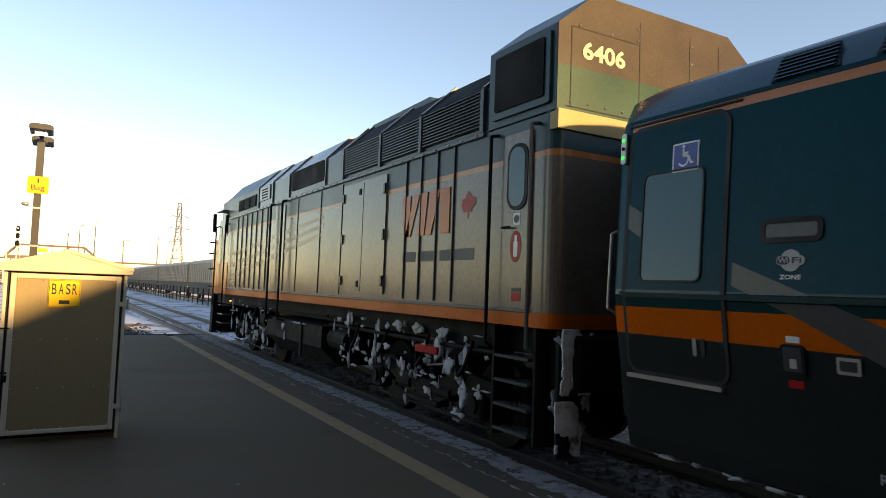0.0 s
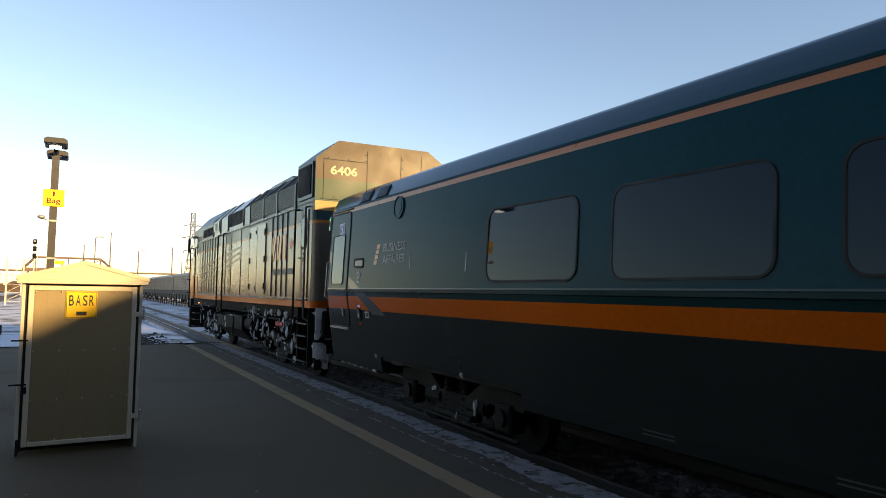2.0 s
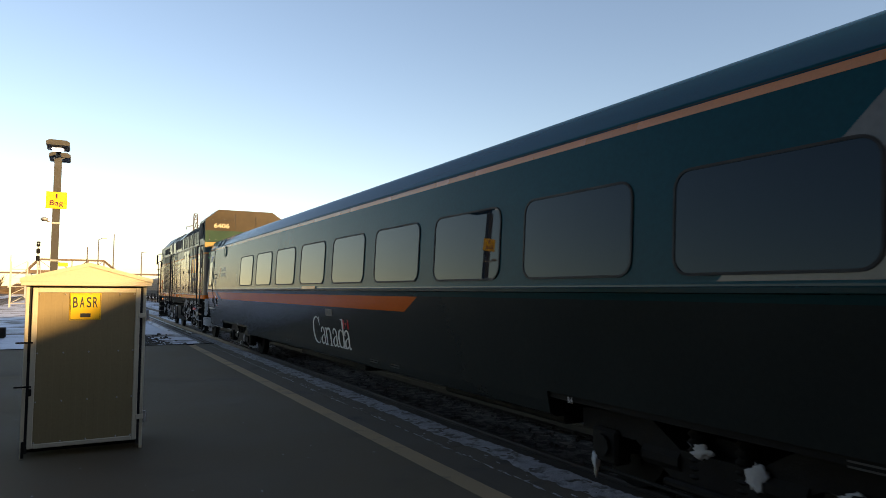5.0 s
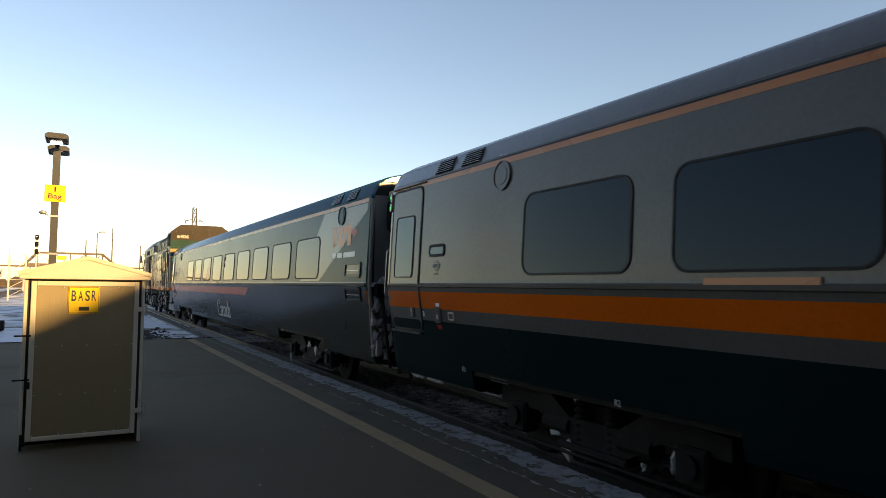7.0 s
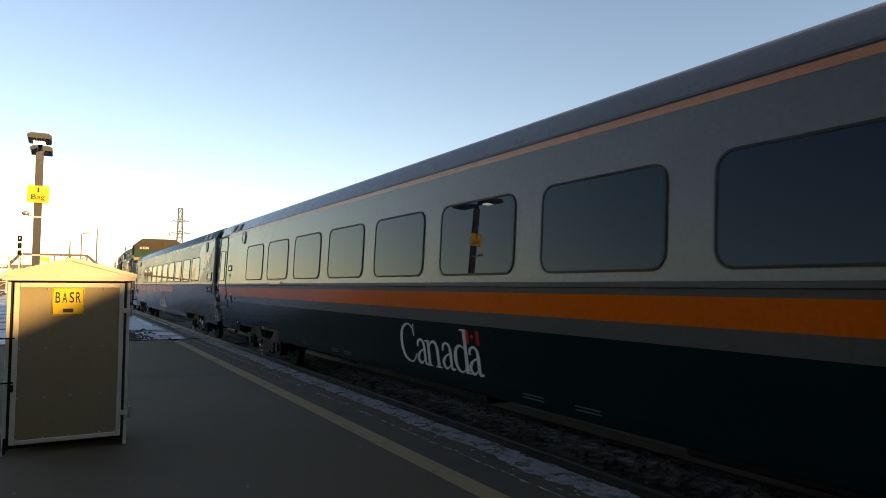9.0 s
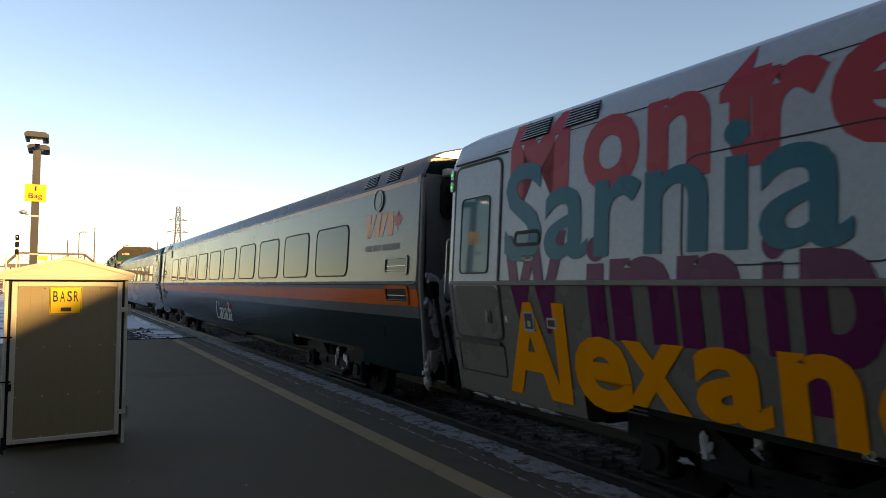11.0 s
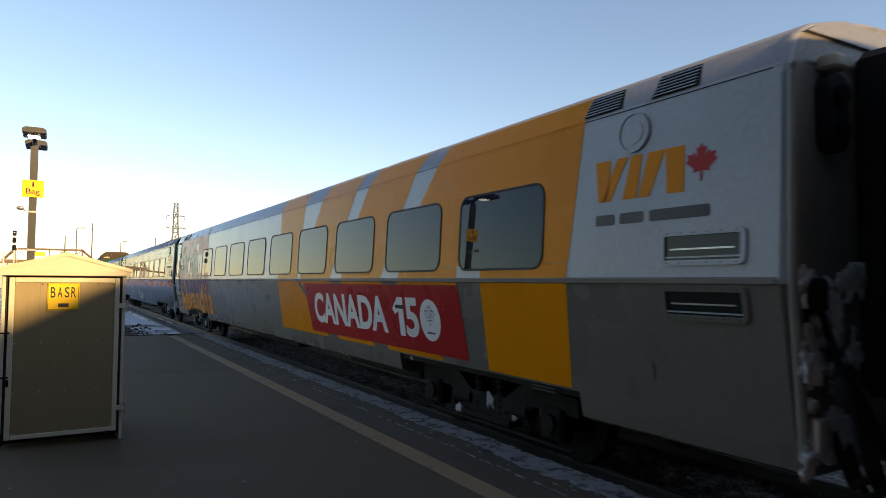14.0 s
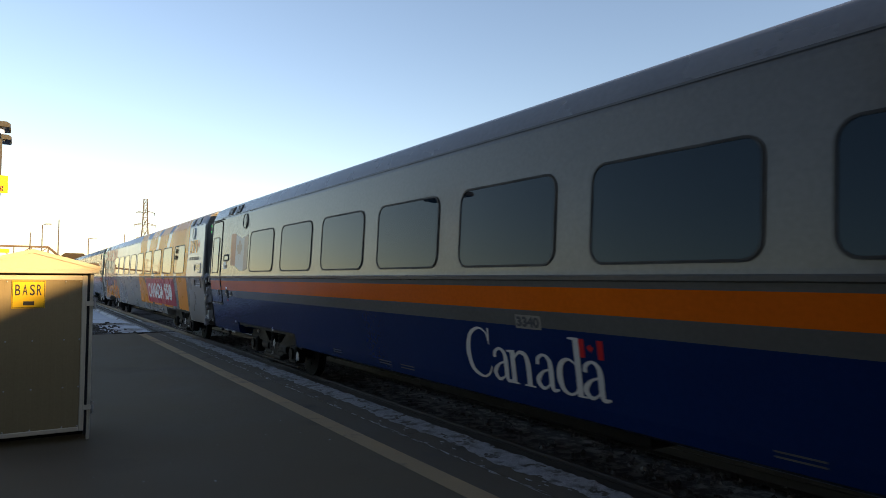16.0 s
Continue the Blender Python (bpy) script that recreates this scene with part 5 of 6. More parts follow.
    # round vents and roof vents at both ends
    for y in (1.20, -19.66):
        if k == 2 and y > 0:
            continue
        v = part("round_vent", ring(y - 0.15, y + 0.15, 2.77, 3.07, 0.149, 0.014, 0.0, 0.022, 8), opt["trim"], car, "round vent cover")
        part("cover", raised(disc(y, 2.92, 0.148, 24), 0.0, 0.012), opt["trim"], v)
        part("boss", raised(disc(y, 2.92, 0.10, 20), 0.012, 0.018), CHARCOAL if k == 3 else opt["trim"], v)
    for y0 in (2.36, 1.69, -19.50, -20.28):
        vent = part("roof_vent", raised([(y0, 3.16), (y0 + 0.46, 3.16), (y0 + 0.42, 3.34), (y0 + 0.04, 3.34)], 0.0, 0.012), CHARCOAL, car, "louvred roof vent with dark gaps")
        for j in range(6):
            z = 3.17 + j * 0.028
            part("slat", raised([(y0 + 0.03, z), (y0 + 0.43, z), (y0 + 0.43, z + 0.009), (y0 + 0.03, z + 0.009)], 0.012, 0.028), roof_mat, vent)
    # air louvres at the trailing end
    for z0, z1, y0, y1 in ((1.87, 2.05, -20.66, -20.01), (1.47, 1.64, -20.66, -20.01)):
        fr = part("air_louvre", ring(y0, y1, z0, z1, 0.01, 0.04, 0.0, 0.020, 2), opt["trim"] if z0 > 1.7 else (CHARCOAL, ORANGE, SILVER_SHADE, ORANGE)[k], car, "framed air louvre")
        part("backing", raised([(y0, z0), (y1, z0), (y1, z1), (y0, z1)], 0.0, 0.003), CHARCOAL, fr)
        for z, e in ((z0 + 0.015, 0.0), (z0 + 0.075, 0.05)):
            part("slat", raised([(y0 + e, z), (y1 - e, z), (y1 - e, z + 0.012), (y0 + e, z + 0.012)], 0.003, 0.014), STEEL if e else opt["trim"], fr)
        for j in range(6):
            for z in (z0 - 0.02, z1 + 0.02):
                y = y0 + 0.03 + j * (y1 - y0 - 0.06) / 5
                part("screw", raised(rounded(y - 0.006, y + 0.006, z - 0.006, z + 0.006, 0.005, 2), 0.020, 0.023), GREY_MID, fr)
    for y, z in ((-19.76, 1.02),):
        part("filler_cap", raised(rounded(y - 0.05, y + 0.05, z - 0.07, z + 0.07, 0.015), 0.0, 0.008), low_mat, car)
    # small stencilled marks
    for y, z, w in ((2.13, 0.72, 0), (-0.48, 0.72, 0), (1.55, 0.70, 1), (-3.4, 0.62, 1), (-5.0, 0.62, 1), (-5.6, 0.62, 1), (-10.6, 0.62, 1), (-11.4, 0.62, 1), (-15.6, 0.68, 0), (-18.2, 0.70, 1)):
        if w:
            for j in range(2):
                part("stencil_bar", decal([(y, z - 0.035 * j), (y - 0.34, z - 0.035 * j), (y - 0.34, z - 0.035 * j - 0.014), (y, z - 0.035 * j - 0.014)], 0.004), GREY_MID if k != 2 else GREY, car)
        else:
            part("lettering", words("R1" if y > 2 else "R2" if y > -2 else "R4", y + 0.036, y - 0.036, z - 0.03, z + 0.03, 0.004, 0.02), PALE_INK, car)
    if k:
        part("lettering", words("R", 3.055, 3.005, 1.31, 1.38, 0.004, 0.02), WHITE if k < 3 else DARK_INK, car)
    # ends: recessed sooty wall, bellows, hoses, ice
    part("end_wall", box((-1.38, REAR - 0.02, 0.75), (1.38, REAR + 0.01, 3.14)), BELLOWS, car, "sooty end wall streaked with snow")
    part("end_frame", tubes([(-1.37, REAR - 0.03, 0.6), (-1.46, REAR - 0.03, 1.72), (-1.42, REAR - 0.03, 3.08)], 0.035), BELLOWS, car)
    part("bellows", box((-0.75, REAR - 0.50, 0.95), (0.75, REAR - 0.02, 3.30), 0.06), RUBBER, car)
    part("bellows", box((-0.75, FRONT, 0.95), (0.75, FRONT + 0.19, 3.30), 0.06), RUBBER, car)
    part("front_wall", box((-1.30, FRONT, 0.75), (1.30, FRONT + 0.012, 3.05)), BELLOWS, car)
    part("roof_lip", prism([(-1.25, 3.37), (1.25, 3.37), (1.13, 3.43), (0.83, 3.51), (-0.83, 3.51), (-1.13, 3.43)], REAR - 0.03, REAR + 0.01), GREY_ROOF, car, "pale end lip of the roof")
    tail = part("tail_light", slab(rounded(0, 0.22, 0, 0.52, 0.10), -0.05, 0.05), RUBBER, car, "oval cluster of two unlit tail lamps")
    tail.matrix_basis = pose(-0.96, REAR - 0.07, 2.56, 0, 0, 90)
    for z in (2.70, 2.94):
        part("tail_lamp", tube((-1.07, REAR - 0.12, z), (-1.07, REAR - 0.16, z), 0.07, None, 14), IRON, car)
    part("lamp_hood", box((-1.16, REAR - 0.16, 3.11), (-0.98, REAR - 0.02, 3.21), 0.02), BOX_CREAM, car)
    for x, z0, z1 in ((-1.26, 1.6, 0.55), (-1.1, 1.3, 0.45), (-0.9, 1.1, 0.35)):
        part("jumper_cable", tubes([(x, REAR - 0.05, z0), (x - 0.02, REAR - 0.25, (z0 + z1) / 2), (x + 0.02, REAR - 0.35, z1), (x + 0.1, REAR - 0.2, z1 - 0.1), (x + 0.15, REAR - 0.05, z1 + 0.2)], 0.028, 6), IRON, car)
    part("cable_box", box((-1.40, REAR - 0.14, 1.52), (-1.24, REAR - 0.02, 1.74), 0.03), IRON, car)
    part("cable_box", box((-1.36, REAR - 0.12, 0.62), (-1.26, REAR - 0.02, 0.86), 0.01), GALVANISED, car)
    rnd = random.Random(50 + k)
    spots = []
    for j in range(7):
        z = rnd.uniform(0.5, 1.75)
        spots.append((rnd.uniform(-1.42, -0.95), REAR - 0.03 - 0.05 * rnd.random(), z, rnd.uniform(0.03, 0.13), 0.03, rnd.uniform(0.03, 0.11)))
    for j in range(5):
        spots.append((-1.36 + rnd.uniform(-0.04, 0.03), REAR - 0.06, rnd.uniform(0.45, 1.6), 0.05, 0.04, rnd.uniform(0.05, 0.12)))
    for j in range(8):
        spots.append((-1.28 + rnd.uniform(-0.03, 0.03), rnd.uniform(2.3, 3.8), 0.465, 0.02, rnd.uniform(0.03, 0.14), 0.018))
    part("caked_snow", clumps(spots, 60 + k, 3), SNOW, car, "wind-packed snow on the coach end", True, "stuff")
    part("packed_snow", plaster(-1.44, -0.70, 0.55, 1.85, REAR - 0.045, 3.1 + k, -0.12), PACKED_SNOW, car, "ragged sheet of packed snow", True)
    part("coupler", box((-0.15, REAR - 0.6, 0.5), (0.15, REAR + 0.3, 0.78), 0.04), IRON, car)
    part("coupler", box((-0.15, FRONT - 0.3, 0.5), (0.15, FRONT + 0.12, 0.78), 0.04), IRON, car)
    bogie(car, 0.12, 0.42, 1.2, 0.98, 70 + k, 0.16)
    bogie(car, -17.05, 0.42, 1.2, 0.98, 80 + k, 0.16)
    opt["extra"](car)
    return car


def corporate_mark(car, y0, on_dark=False, bars=None):
    """Slanted orange bars, a red leaf and bars for unlettered words."""
    for t0, t1, b0, b1 in ((0.0, 0.19, 0.05, 0.17), (0.27, 0.39, 0.08, 0.20), (0.43, 0.56, 0.34, 0.50), (0.62, 0.80, 0.52, 0.64), (0.80, 0.99, 0.82, 0.99)):
        part("logo_bar", decal([(y0 - 0.96 * t0, 2.73), (y0 - 0.96 * t1, 2.73), (y0 - 0.96 * b1, 2.38), (y0 - 0.96 * b0, 2.38)]), bars or ORANGE, car)
    part("leaf_mark", decal(leaf(y0 - 1.10, 2.57, 0.155)), RED, car, "red leaf mark")
    for a, b in ((0.02, 0.24), (0.30, 0.56), (0.62, 1.18)):
        part("word_bar", decal(rounded(y0 - b, y0 - a, 2.18, 2.27, 0.02)), WHITE if on_dark else DARK_INK, car)


def ribbon(bm, stops, lift, steps=5):
    """A pen stroke through (u, v, width) stops, smoothed, as a flat strip."""
    pts = []
    for i in range(len(stops) - 1):
        p0, p1, p2, p3 = stops[max(0, i - 1)], stops[i], stops[i + 1], stops[min(len(stops) - 1, i + 2)]
        for j in range(steps):
            t = j / steps
            pts.append([0.5 * (2 * b + (c - a) * t + (2 * a - 5 * b + 4 * c - d) * t * t + (3 * b - a - 3 * c + d) * t ** 3) for a, b, c, d in zip(p0, p1, p2, p3)])
    pts.append(list(stops[-1]))
    rows = []
    for i, (u, v, w) in enumerate(pts):
        q0, q1 = pts[max(0, i - 1)], pts[min(len(pts) - 1, i + 1)]
        du, dv = q1[0] - q0[0], q1[1] - q0[1]
        n = math.hypot(du, dv) or 1.0
        rows.append((bm.verts.new((u - dv / n * w / 2, v + du / n * w / 2, lift)), bm.verts.new((u + dv / n * w / 2, v - du / n * w / 2, lift))))
    for (a, b), (c, d) in zip(rows, rows[1:]):
        bm.faces.new((a, c, d, b))


# roman letters as pen strokes; one unit is the height of a capital
SERIF = {
    "C": [[(0.80, 0.74, 0.05), (0.74, 0.90, 0.04), (0.50, 0.985, 0.045), (0.20, 0.84, 0.10), (0.085, 0.50, 0.15), (0.20, 0.15, 0.11), (0.52, 0.015, 0.05), (0.74, 0.08, 0.045), (0.86, 0.25, 0.03)],
          [(0.825, 1.0, 0.05), (0.81, 0.68, 0.03)]],
    "a": [[(0.09, 0.44, 0.09), (0.11, 0.55, 0.08), (0.25, 0.625, 0.05), (0.38, 0.56, 0.09), (0.42, 0.42, 0.12), (0.42, 0.14, 0.12), (0.46, 0.03, 0.08), (0.60, 0.05, 0.03)],
          [(0.40, 0.38, 0.035), (0.22, 0.32, 0.05), (0.075, 0.16, 0.12), (0.18, 0.03, 0.07), (0.32, 0.07, 0.04), (0.40, 0.16, 0.03)]],
    "n": [[(0.15, 0.63, 0.12), (0.15, 0.3, 0.12), (0.15, 0.0, 0.12)], [(0.0, 0.60, 0.035), (0.16, 0.605, 0.05)], [(0.02, 0.014, 0.03), (0.28, 0.014, 0.03)],
          [(0.17, 0.46, 0.03), (0.32, 0.60, 0.06), (0.48, 0.58, 0.09), (0.545, 0.42, 0.12), (0.55, 0.2, 0.12), (0.55, 0.0, 0.12)], [(0.42, 0.014, 0.03), (0.69, 0.014, 0.03)]],
    "d": [[(0.49, 1.0, 0.12), (0.49, 0.5, 0.12), (0.49, 0.0, 0.12)], [(0.32, 0.98, 0.03), (0.48, 0.975, 0.05)], [(0.48, 0.018, 0.035), (0.64, 0.02, 0.03)],
          [(0.46, 0.54, 0.03), (0.29, 0.615, 0.05), (0.13, 0.52, 0.10), (0.075, 0.31, 0.13), (0.13, 0.10, 0.10), (0.27, 0.018, 0.05), (0.40, 0.06, 0.04), (0.46, 0.16, 0.03)]],
}


def serif_word(spots, y0, z0, high, proud):
    """Letters at (letter, offset along the side, stretch), laid on the coach side."""
    bm = bmesh.new()
    for ch, at, wide in spots:
        for i, stroke in enumerate(SERIF[ch]):
            one = bmesh.new()
            ribbon(one, stroke, 0.0)
            for v in one.verts:
                v.co = Vector((y0 - at - v.co.x * high * wide, z0 + v.co.y * high, 0))
            on_side(one, proud + 0.0007 * i)
            me = bpy.data.meshes.new("stroke")
            one.to_mesh(me)
            one.free()
            bm.from_mesh(me)
            bpy.data.meshes.remove(me)
    return bm


def country_mark(car, y0, num, num_y, mat):
    spots = (("C", 0.0, 1.02), ("a", 0.46, 1.05), ("n", 0.715, 1.14), ("a", 1.125, 1.05), ("d", 1.425, 1.14), ("a", 1.745, 1.05))
    part("lettering", serif_word(spots, y0 + 0.01, 0.69, 0.515, 0.004), mat, car, "pale serif country wordmark")
    for a, b in ((1.80, 1.735), (2.02, 1.955)):
        part("flag_bar", decal([(y0 - b, 1.04), (y0 - a, 1.04), (y0 - a, 1.20), (y0 - b, 1.20)]), RED, car)
    part("flag_leaf", decal(leaf(y0 - 1.87, 1.12, 0.045)), RED, car)
    if num:
        part("number_field", decal(rounded(num_y - 0.19, num_y + 0.18, 1.238, 1.368, 0.01), 0.003), SILVER_BEAD, car)
        part("lettering", words(num, num_y + 0.16, num_y - 0.17, 1.255, 1.352, 0.006, 0.05), DARK_INK, car)


def extra_business(car):
    # grey sweeps across the leading and trailing ends
    part("grey_sweep", decal([(4.02, 2.45), (4.02, 2.25), (3.885, 2.17), (3.885, 2.37)], 0.0165), GREY_MID, car)
    part("grey_sweep", decal([(3.05, 1.96), (3.05, 1.80), (2.58, 1.60), (2.08, 1.35), (1.58, 1.35), (2.18, 1.62)], 0.003), GREY_MID, car, "grey sweep across the teal side")
    part("grey_sweep", decal([(-17.4, 1.78), (-18.6, 1.78), (-20.85, 2.92), (-20.85, 3.03), (-18.7, 3.03)][::-1], 0.003), GREY, car, "grey sweep at the trailing end")
    part("charcoal_sweep", decal([(-12.6, 1.632), (-20.93, 1.632), (-20.93, 1.402), (-12.1, 1.402)], 0.003), CHARCOAL, car, "charcoal field where the orange band ends")
    part("lettering", words("BUSINESS", 1.67, 0.92, 2.30, 2.42, 0.004), PALE_INK, car)
    part("lettering", words("AFFAIRES", 1.67, 0.94, 2.12, 2.24, 0.004), PALE_INK, car)
    for j in range(4):
        part("mark_stripe", decal([(1.91 + 0.03 * j, 2.42 - 0.08 * j), (1.79 + 0.03 * j, 2.42 - 0.08 * j), (1.81 + 0.03 * j, 2.355 - 0.08 * j), (1.93 + 0.03 * j, 2.355 - 0.08 * j)]), PEACH, car)
    s = part("access_sign", raised(rounded(3.36, 3.60, 2.65, 2.87, 0.004), 0.010, 0.016), WHITE, car, "blue wheelchair access sign with white border")
    part("field", raised(rounded(3.373, 3.587, 2.663, 2.857, 0.002), 0.016, 0.018), SIGN_BLUE, s)
    part("symbol_head", decal(disc(3.497, 2.838, 0.015, 10), 0.0205), WHITE, s)
    for quad in ([(3.506, 2.82), (3.488, 2.82), (3.480, 2.755), (3.502, 2.755)], [(3.500, 2.795), (3.450, 2.795), (3.450, 2.783), (3.500, 2.783)], [(3.500, 2.770), (3.440, 2.770), (3.440, 2.755), (3.500, 2.755)],
                 [(3.452, 2.760), (3.437, 2.760), (3.415, 2.705), (3.430, 2.700)], [(3.430, 2.712), (3.405, 2.720), (3.400, 2.708), (3.428, 2.698)]):
        part("symbol_stroke", decal(quad, 0.0205), WHITE, s)
    bm = bmesh.new()
    arc = [(math.cos(radians(q)), math.sin(radians(q))) for q in range(75, 331, 15)]
    ra, rb = [bm.verts.new((3.495 + 0.052 * u, 2.738 + 0.052 * v, 0)) for u, v in arc], [bm.verts.new((3.495 + 0.038 * u, 2.738 + 0.038 * v, 0)) for u, v in arc]
    for i in range(len(arc) - 1):
        bm.faces.new((ra[i], ra[i + 1], rb[i + 1], rb[i]))
    part("symbol_wheel", on_side(bm, 0.0205), WHITE, s)
    for y, z0, z1 in ((0.74, 2.0, 2.2), (-0.76, 1.95, 2.18)):
        part("scuff", decal([(y + 0.012, z0), (y - 0.014, z0 + 0.02), (y - 0.010, z1), (y + 0.004, z1 + 0.01)], 0.004), PALE_INK, car, "pale scuff beside the plated-over window")
    part("waist_plate", decal([(-7.36, 1.735), (-8.22, 1.735), (-8.22, 1.785), (-7.36, 1.785)], 0.018), PEACH, car, "worn orange plate under a window")
    corporate_mark(car, -19.22, True)
    country_mark(car, -7.79, "3461", -8.83, PALE_INK)


def extra_silver(car):
    part("waist_plate", decal([(-1.52, 1.735), (-2.39, 1.735), (-2.39, 1.785), (-1.52, 1.785)], 0.018), PEACH, car, "worn orange plate under a window")
    corporate_mark(car, -19.22)
    country_mark(car, -7.86, "", -8.85, PALE_INK)


def extra_wrapped(car):
    # place names in large letters
    part("lettering", words("Sarnia", 3.02, -0.50, 1.93, 2.92, 0.0075, 0.016), SEA, car, "large coloured place name")
    rose = [('M', 2.96, 2.04, 2.5, 3.38), ('o', 1.85, 1.18, 2.5, 3.16), ('n', 1.1, 0.5, 2.5, 3.16), ('t', 0.43, 0.01, 2.5, 3.36), ('r', 0.17, -0.36, 2.5, 3.16), ('e', -0.36, -1.03, 2.5, 3.16), ('a', -1.05, -1.69, 2.5, 3.16), ('l', -1.73, -1.99, 2.5, 3.42)]
    plum = [('W', 3.03, 2.05, 1.24, 2.2), ('i', 1.77, 1.54, 1.24, 2.12), ('n', 1.48, 0.83, 1.24, 1.93), ('n', 0.78, 0.23, 1.24, 1.93), ('i', 0.09, -0.07, 1.24, 2.08), ('p', -0.17, -0.66, 0.9, 1.93), ('e', -0.70, -1.39, 1.22, 1.95), ('g', -1.44, -2.27, 0.78, 1.93)]
    amber = [('A', 3.08, 2.21, 0.6, 1.53), ('l', 2.27, 2.1, 0.6, 1.53), ('e', 2.03, 1.34, 0.62, 1.26), ('x', 1.41, 0.76, 0.725, 1.25), ('a', 0.71, 0.1, 0.725, 1.27), ('n', 0.03, -0.49, 0.725, 1.29), ('d', -0.56, -1.34, 0.66, 1.55), ('r', -1.53, -1.82, 0.66, 1.27), ('i', -1.77, -1.96, 0.66, 1.55), ('a', -2.11, -2.68, 0.66, 1.27)]
    for run, m, pr in ((rose, ROSE, 0.0040), (plum, PLUM, 0.0060), (amber, AMBER, 0.0090)):
        for k, (body, y0, y1, z0, z1) in enumerate(run):
            part("lettering", words(body, y0, y1, z0, z1, pr + 0.0006 * (k % 2), 0.035), m, car)
    # amber wrap with slanting bare strips; left and right edges as lines of y over z
    def wrap(left, right):
        zs = [0.74, 1.70, 1.76, 2.72, 3.13, 3.34, 3.44, 3.52, 3.58]
        line = lambda e: [float(np.interp(z, [q[0] for q in e], [q[1] for q in e])) for z in zs]
        a, b = line(left), line(right)
        bm = bmesh.new()
        va, vb = [bm.verts.new((y, z, 0)) for y, z in zip(a, zs)], [bm.verts.new((y, z, 0)) for y, z in zip(b, zs)]
        for i in range(len(zs) - 1):
            bm.faces.new((va[i], vb[i], vb[i + 1], va[i + 1]))
        part("wrap_panel", on_side(bm, 0.003), AMBER, car, "amber wrap panel")
    wrap([(0.74, -9.78), (3.48, -9.78)], [(0.74, -12.52), (1.70, -11.04), (1.76, -11.04), (2.72, -11.24), (3.48, -11.42)])
    wrap([(0.74, -12.99), (1.70, -11.22), (1.76, -11.24), (2.72, -11.95), (3.48, -12.55)], [(0.74, -14.48), (1.70, -12.79), (2.72, -13.51), (3.48, -14.05)])
    wrap([(0.74, -14.93), (1.70, -13.31), (2.72, -13.96), (3.48, -14.60)], [(0.74, -16.47), (1.70, -14.84), (2.72, -15.52), (3.48, -16.10)])
    top = [(-15.50, 1.88), (-16.02, 2.72), (-16.42, 3.14), (-16.60, 3.44), (-19.10, 3.44), (-18.90, 1.88)]
    part("wrap_panel", decal(top, 0.003), AMBER, car, "amber wrap panel")
    part("wrap_panel", decal([(-17.45, 0.74), (-17.45, 1.877), (-18.89, 1.877), (-18.80, 0.74)], 0.003), AMBER, car, "amber wrap panel")
    part("wrap_panel", decal([(-15.40, 1.66), (-15.48, 1.877), (-16.96, 1.877), (-16.96, 1.66)], 0.003), AMBER, car, "amber wrap panel")
    part("banner", decal([(-11.46, 1.655), (-16.97, 1.655), (-17.06, 0.80), (-11.70, 0.80)], 0.005), RED, car, "red anniversary banner")
    part("lettering", words("CANADA", -11.94, -14.98, 0.97, 1.495, 0.0075, 0.035), WHITE, car)
    part("lettering", decal([(-15.36, 1.49), (-15.51, 1.49), (-15.51, 0.97), (-15.36, 0.97)], 0.0075), WHITE, car)
    part("lettering", decal([(-15.361, 1.49), (-15.361, 1.30), (-15.25, 1.25), (-15.18, 1.33)], 0.0075), WHITE, car)
    part("tape_patch", decal([(-15.28, 1.385), (-15.56, 1.385), (-15.56, 1.335), (-15.28, 1.335)], 0.010), GREY_MID, car, "grey tape patch over the numeral")
    part("lettering", words("5", -15.56, -15.93, 0.97, 1.49, 0.0075, 0.03), WHITE, car)
    part("anniversary_disc", decal([(-16.235 + 0.262 * math.cos(a), 1.22 + 0.262 * math.sin(a)) for a in [i * math.pi / 14 for i in range(28)]], 0.0075), WHITE, car)
    bm = bmesh.new()
    line = leaf(-16.235, 1.27, 0.14)
    for p, q in zip(line, line[1:] + line[:1]):
        ribbon(bm, [(*p, 0.007), (*q, 0.007)], 0.0, 1)
    for u, v in ((0, 0.14), (0.075, 0.08), (-0.075, 0.08), (0.12, 0.07), (-0.12, 0.07)):
        ribbon(bm, [(-16.235, 1.235, 0.006), (-16.235 + u, 1.27 + v, 0.006)], 0.0, 1)
    part("disc_leaf", on_side(bm, 0.0095), GREY_MID, car, "leaf drawn in thin grey lines")
    part("disc_text_bar", decal(rounded(-16.34, -16.13, 1.05, 1.07, 0.005), 0.0095), GREY, car)
    part("number_field", decal(rounded(-9.05, -8.66, 1.255, 1.39, 0.01), 0.003), SILVER_BEAD, car)
    part("lettering", words("3359", -8.69, -9.02, 1.272, 1.372, 0.006, 0.035), DARK_INK, car)
    corporate_mark(car, -19.22, bars=AMBER)


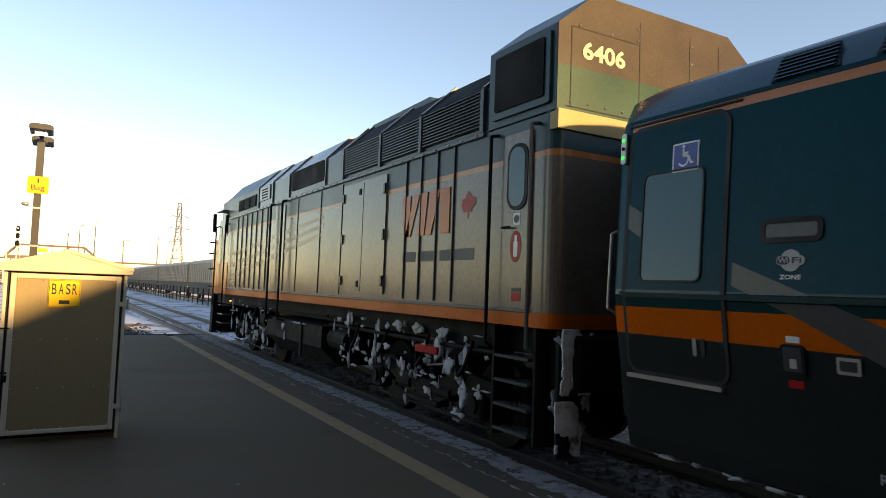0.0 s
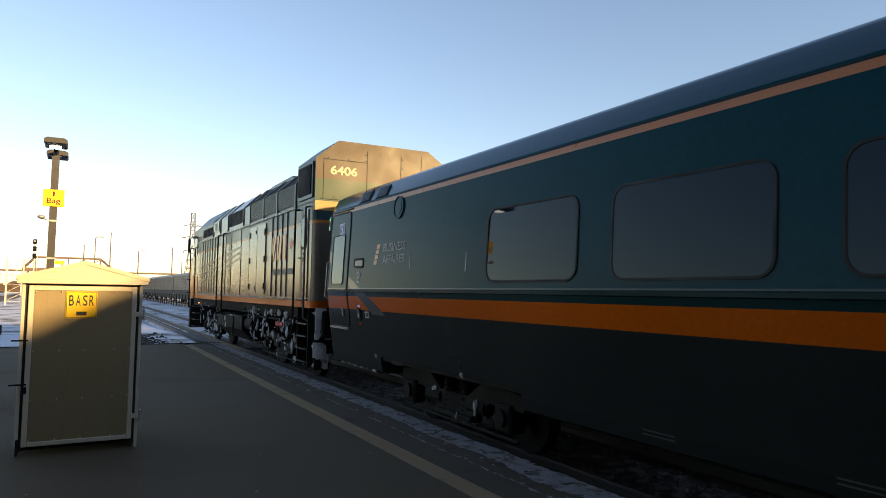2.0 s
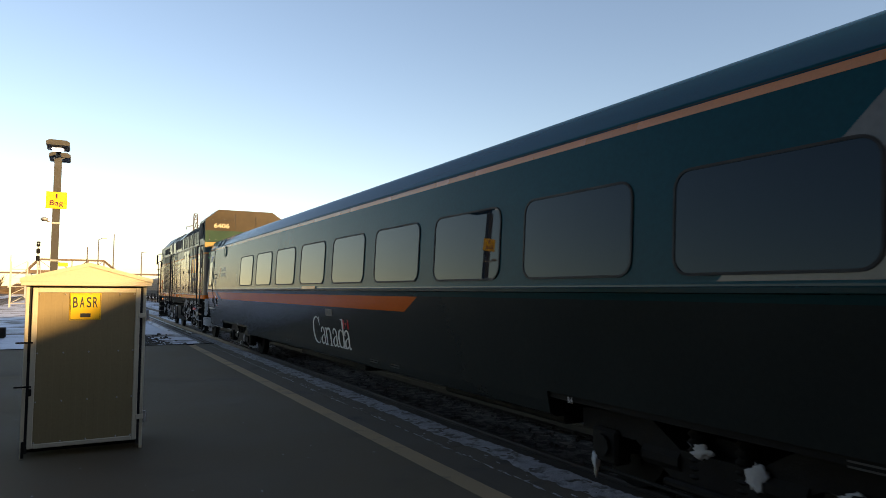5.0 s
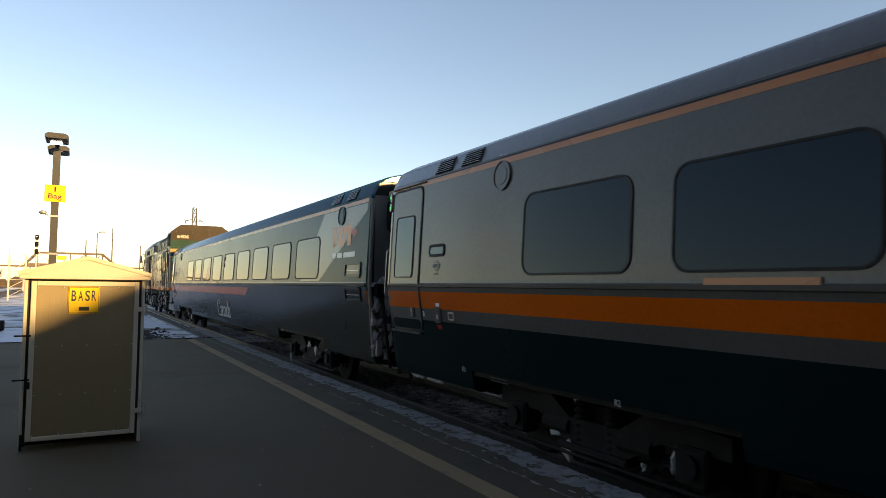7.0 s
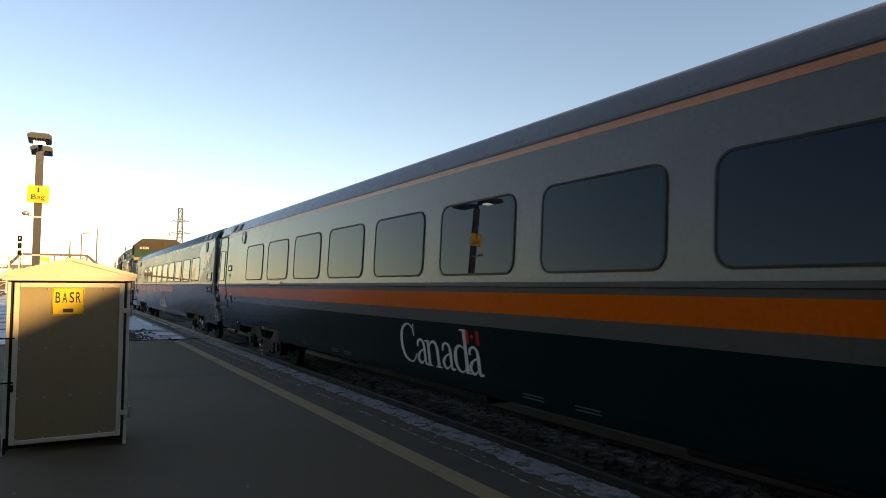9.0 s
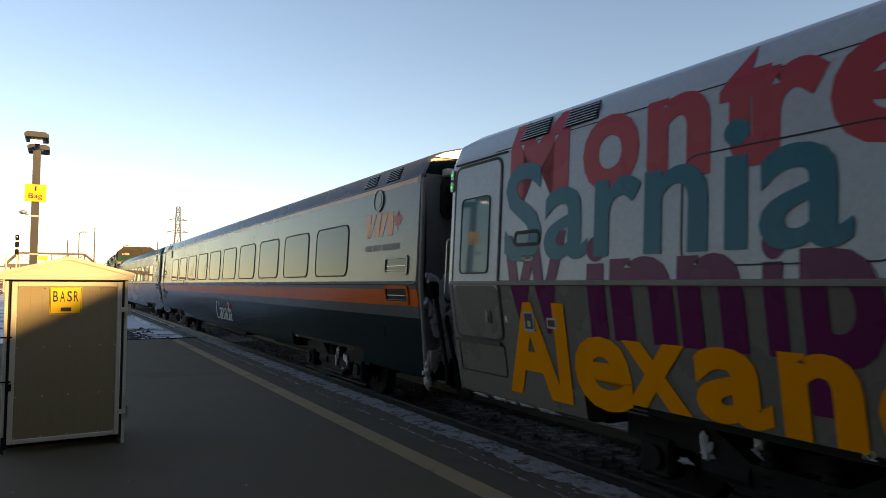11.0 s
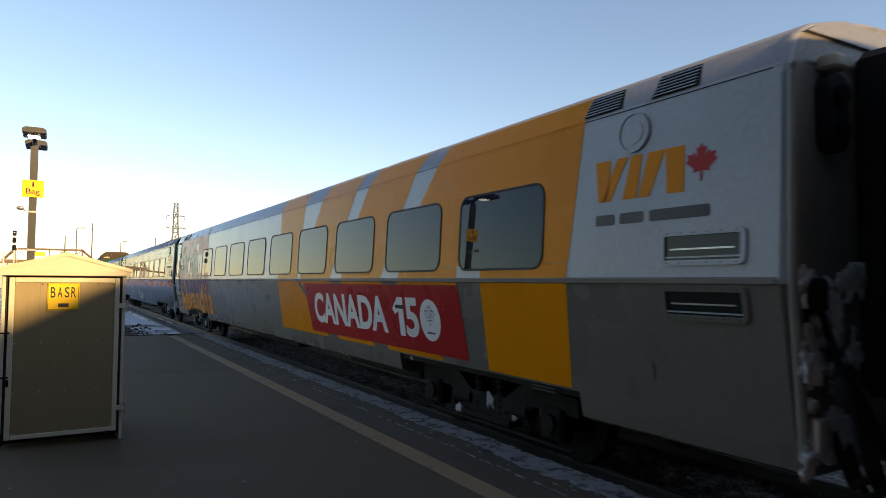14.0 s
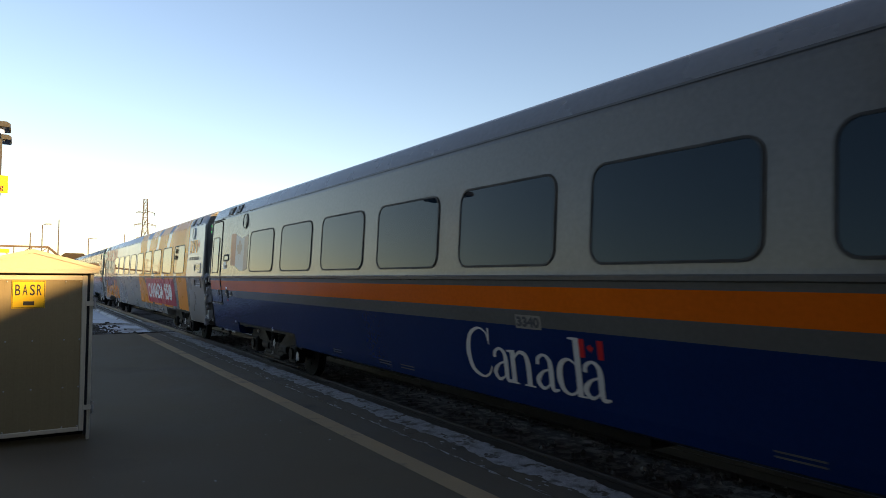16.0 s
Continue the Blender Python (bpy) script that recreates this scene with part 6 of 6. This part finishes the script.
def extra_flag(car):
    # waving flag mural
    def wave(u):
        return 0.05 * math.sin(u * 6.0 + 0.6)

    def cloth(u0, u1, m, lab=""):
        n = 8
        us = [u0 + (u1 - u0) * i / n for i in range(n + 1)]
        top = [(2.27 - 1.35 * u, 2.645 - 0.045 * u + wave(u)) for u in us]
        bot = [(2.27 - 1.35 * u, 1.94 - 0.06 * u + wave(u)) for u in us]
        part("flag_panel", decal(top + bot[::-1]), m, car, lab)
    cloth(0.0, 0.31, FADED_RED, "faded waving flag mural")
    cloth(0.31, 0.79, CREAM)
    cloth(0.79, 1.0, TAN)
    part("leaf_mark", decal(leaf(1.55, 2.31, 0.25), 0.006), TAN, car)
    part("notice", decal(rounded(2.60, 2.86, 1.90, 2.075, 0.01), 0.006), WHITE, car)
    country_mark(car, -7.16, "3340", -8.24, PALE_INK)
    corporate_mark(car, -19.22)


COACHES = [
    build_coach(0, "teal coach with orange band and charcoal lower side", [(1.41, CHARCOAL), (1.625, ORANGE), (1.76, DEEP_GREEN), (3.15, TEAL)], TEAL_ROOF, CHARCOAL,
                dict(box=CHARCOAL, top=2.615, first=1, bead=DEEP_GREEN, stripe=PEACH, door=TEAL, trim=TEAL, extra=extra_business, door_bands=[(1.13, 1.41, CHARCOAL), (1.41, 1.625, ORANGE), (1.625, 1.76, DEEP_GREEN)])),
    build_coach(1, "grey coach with orange band and blue-black lower side", [(1.26, NAVY), (1.415, GREY_MID), (1.635, ORANGE), (3.15, GREY)], GREY_ROOF, NAVY,
                dict(top=2.645, bead=GREY_MID, stripe=PEACH, door=GREY, trim=GREY, extra=extra_silver, door_bands=[(1.13, 1.26, NAVY), (1.415, 1.635, ORANGE)])),
    build_coach(2, "silver coach with coloured place names and amber wrap", [(1.70, SILVER_SHADE), (3.15, SILVER)], SILVER_ROOF, SILVER_SHADE,
                dict(top=2.645, bead=SILVER_BEAD, door=SILVER, trim=SILVER, extra=extra_wrapped, door_bands=[(1.13, 1.69, SILVER_SHADE)])),
    build_coach(3, "grey coach with orange band, blue lower side and flag mural", [(1.26, BLUE), (1.415, GREY_MID), (1.635, ORANGE), (3.15, GREY)], GREY_ROOF, BLUE,
                dict(top=2.64, bead=GREY_MID, door=GREY, trim=GREY, extra=extra_flag, door_bands=[(1.13, 1.26, BLUE), (1.415, 1.635, ORANGE)])),
]


# ---- what moves ----
def motions():
    halves = [0.5 * i for i in range(len(ROLLED))]
    walk(locomotive, [(t, pose(TRACK_X, s, 0)) for t, s in zip(halves, ROLLED)])
    for k, car in enumerate(COACHES):
        walk(car, [(t, pose(TRACK_X, s - PITCH * k, 0)) for t, s in zip(halves, ROLLED)])
    times = [i / 15 for i in range(241)]
    for w, y, r in WHEELS:
        walk(w, [(t, pose(0, y, r + RAIL_Z, -math.degrees(float(np.interp(t, halves, ROLLED)) / r))) for t in times])


motions()
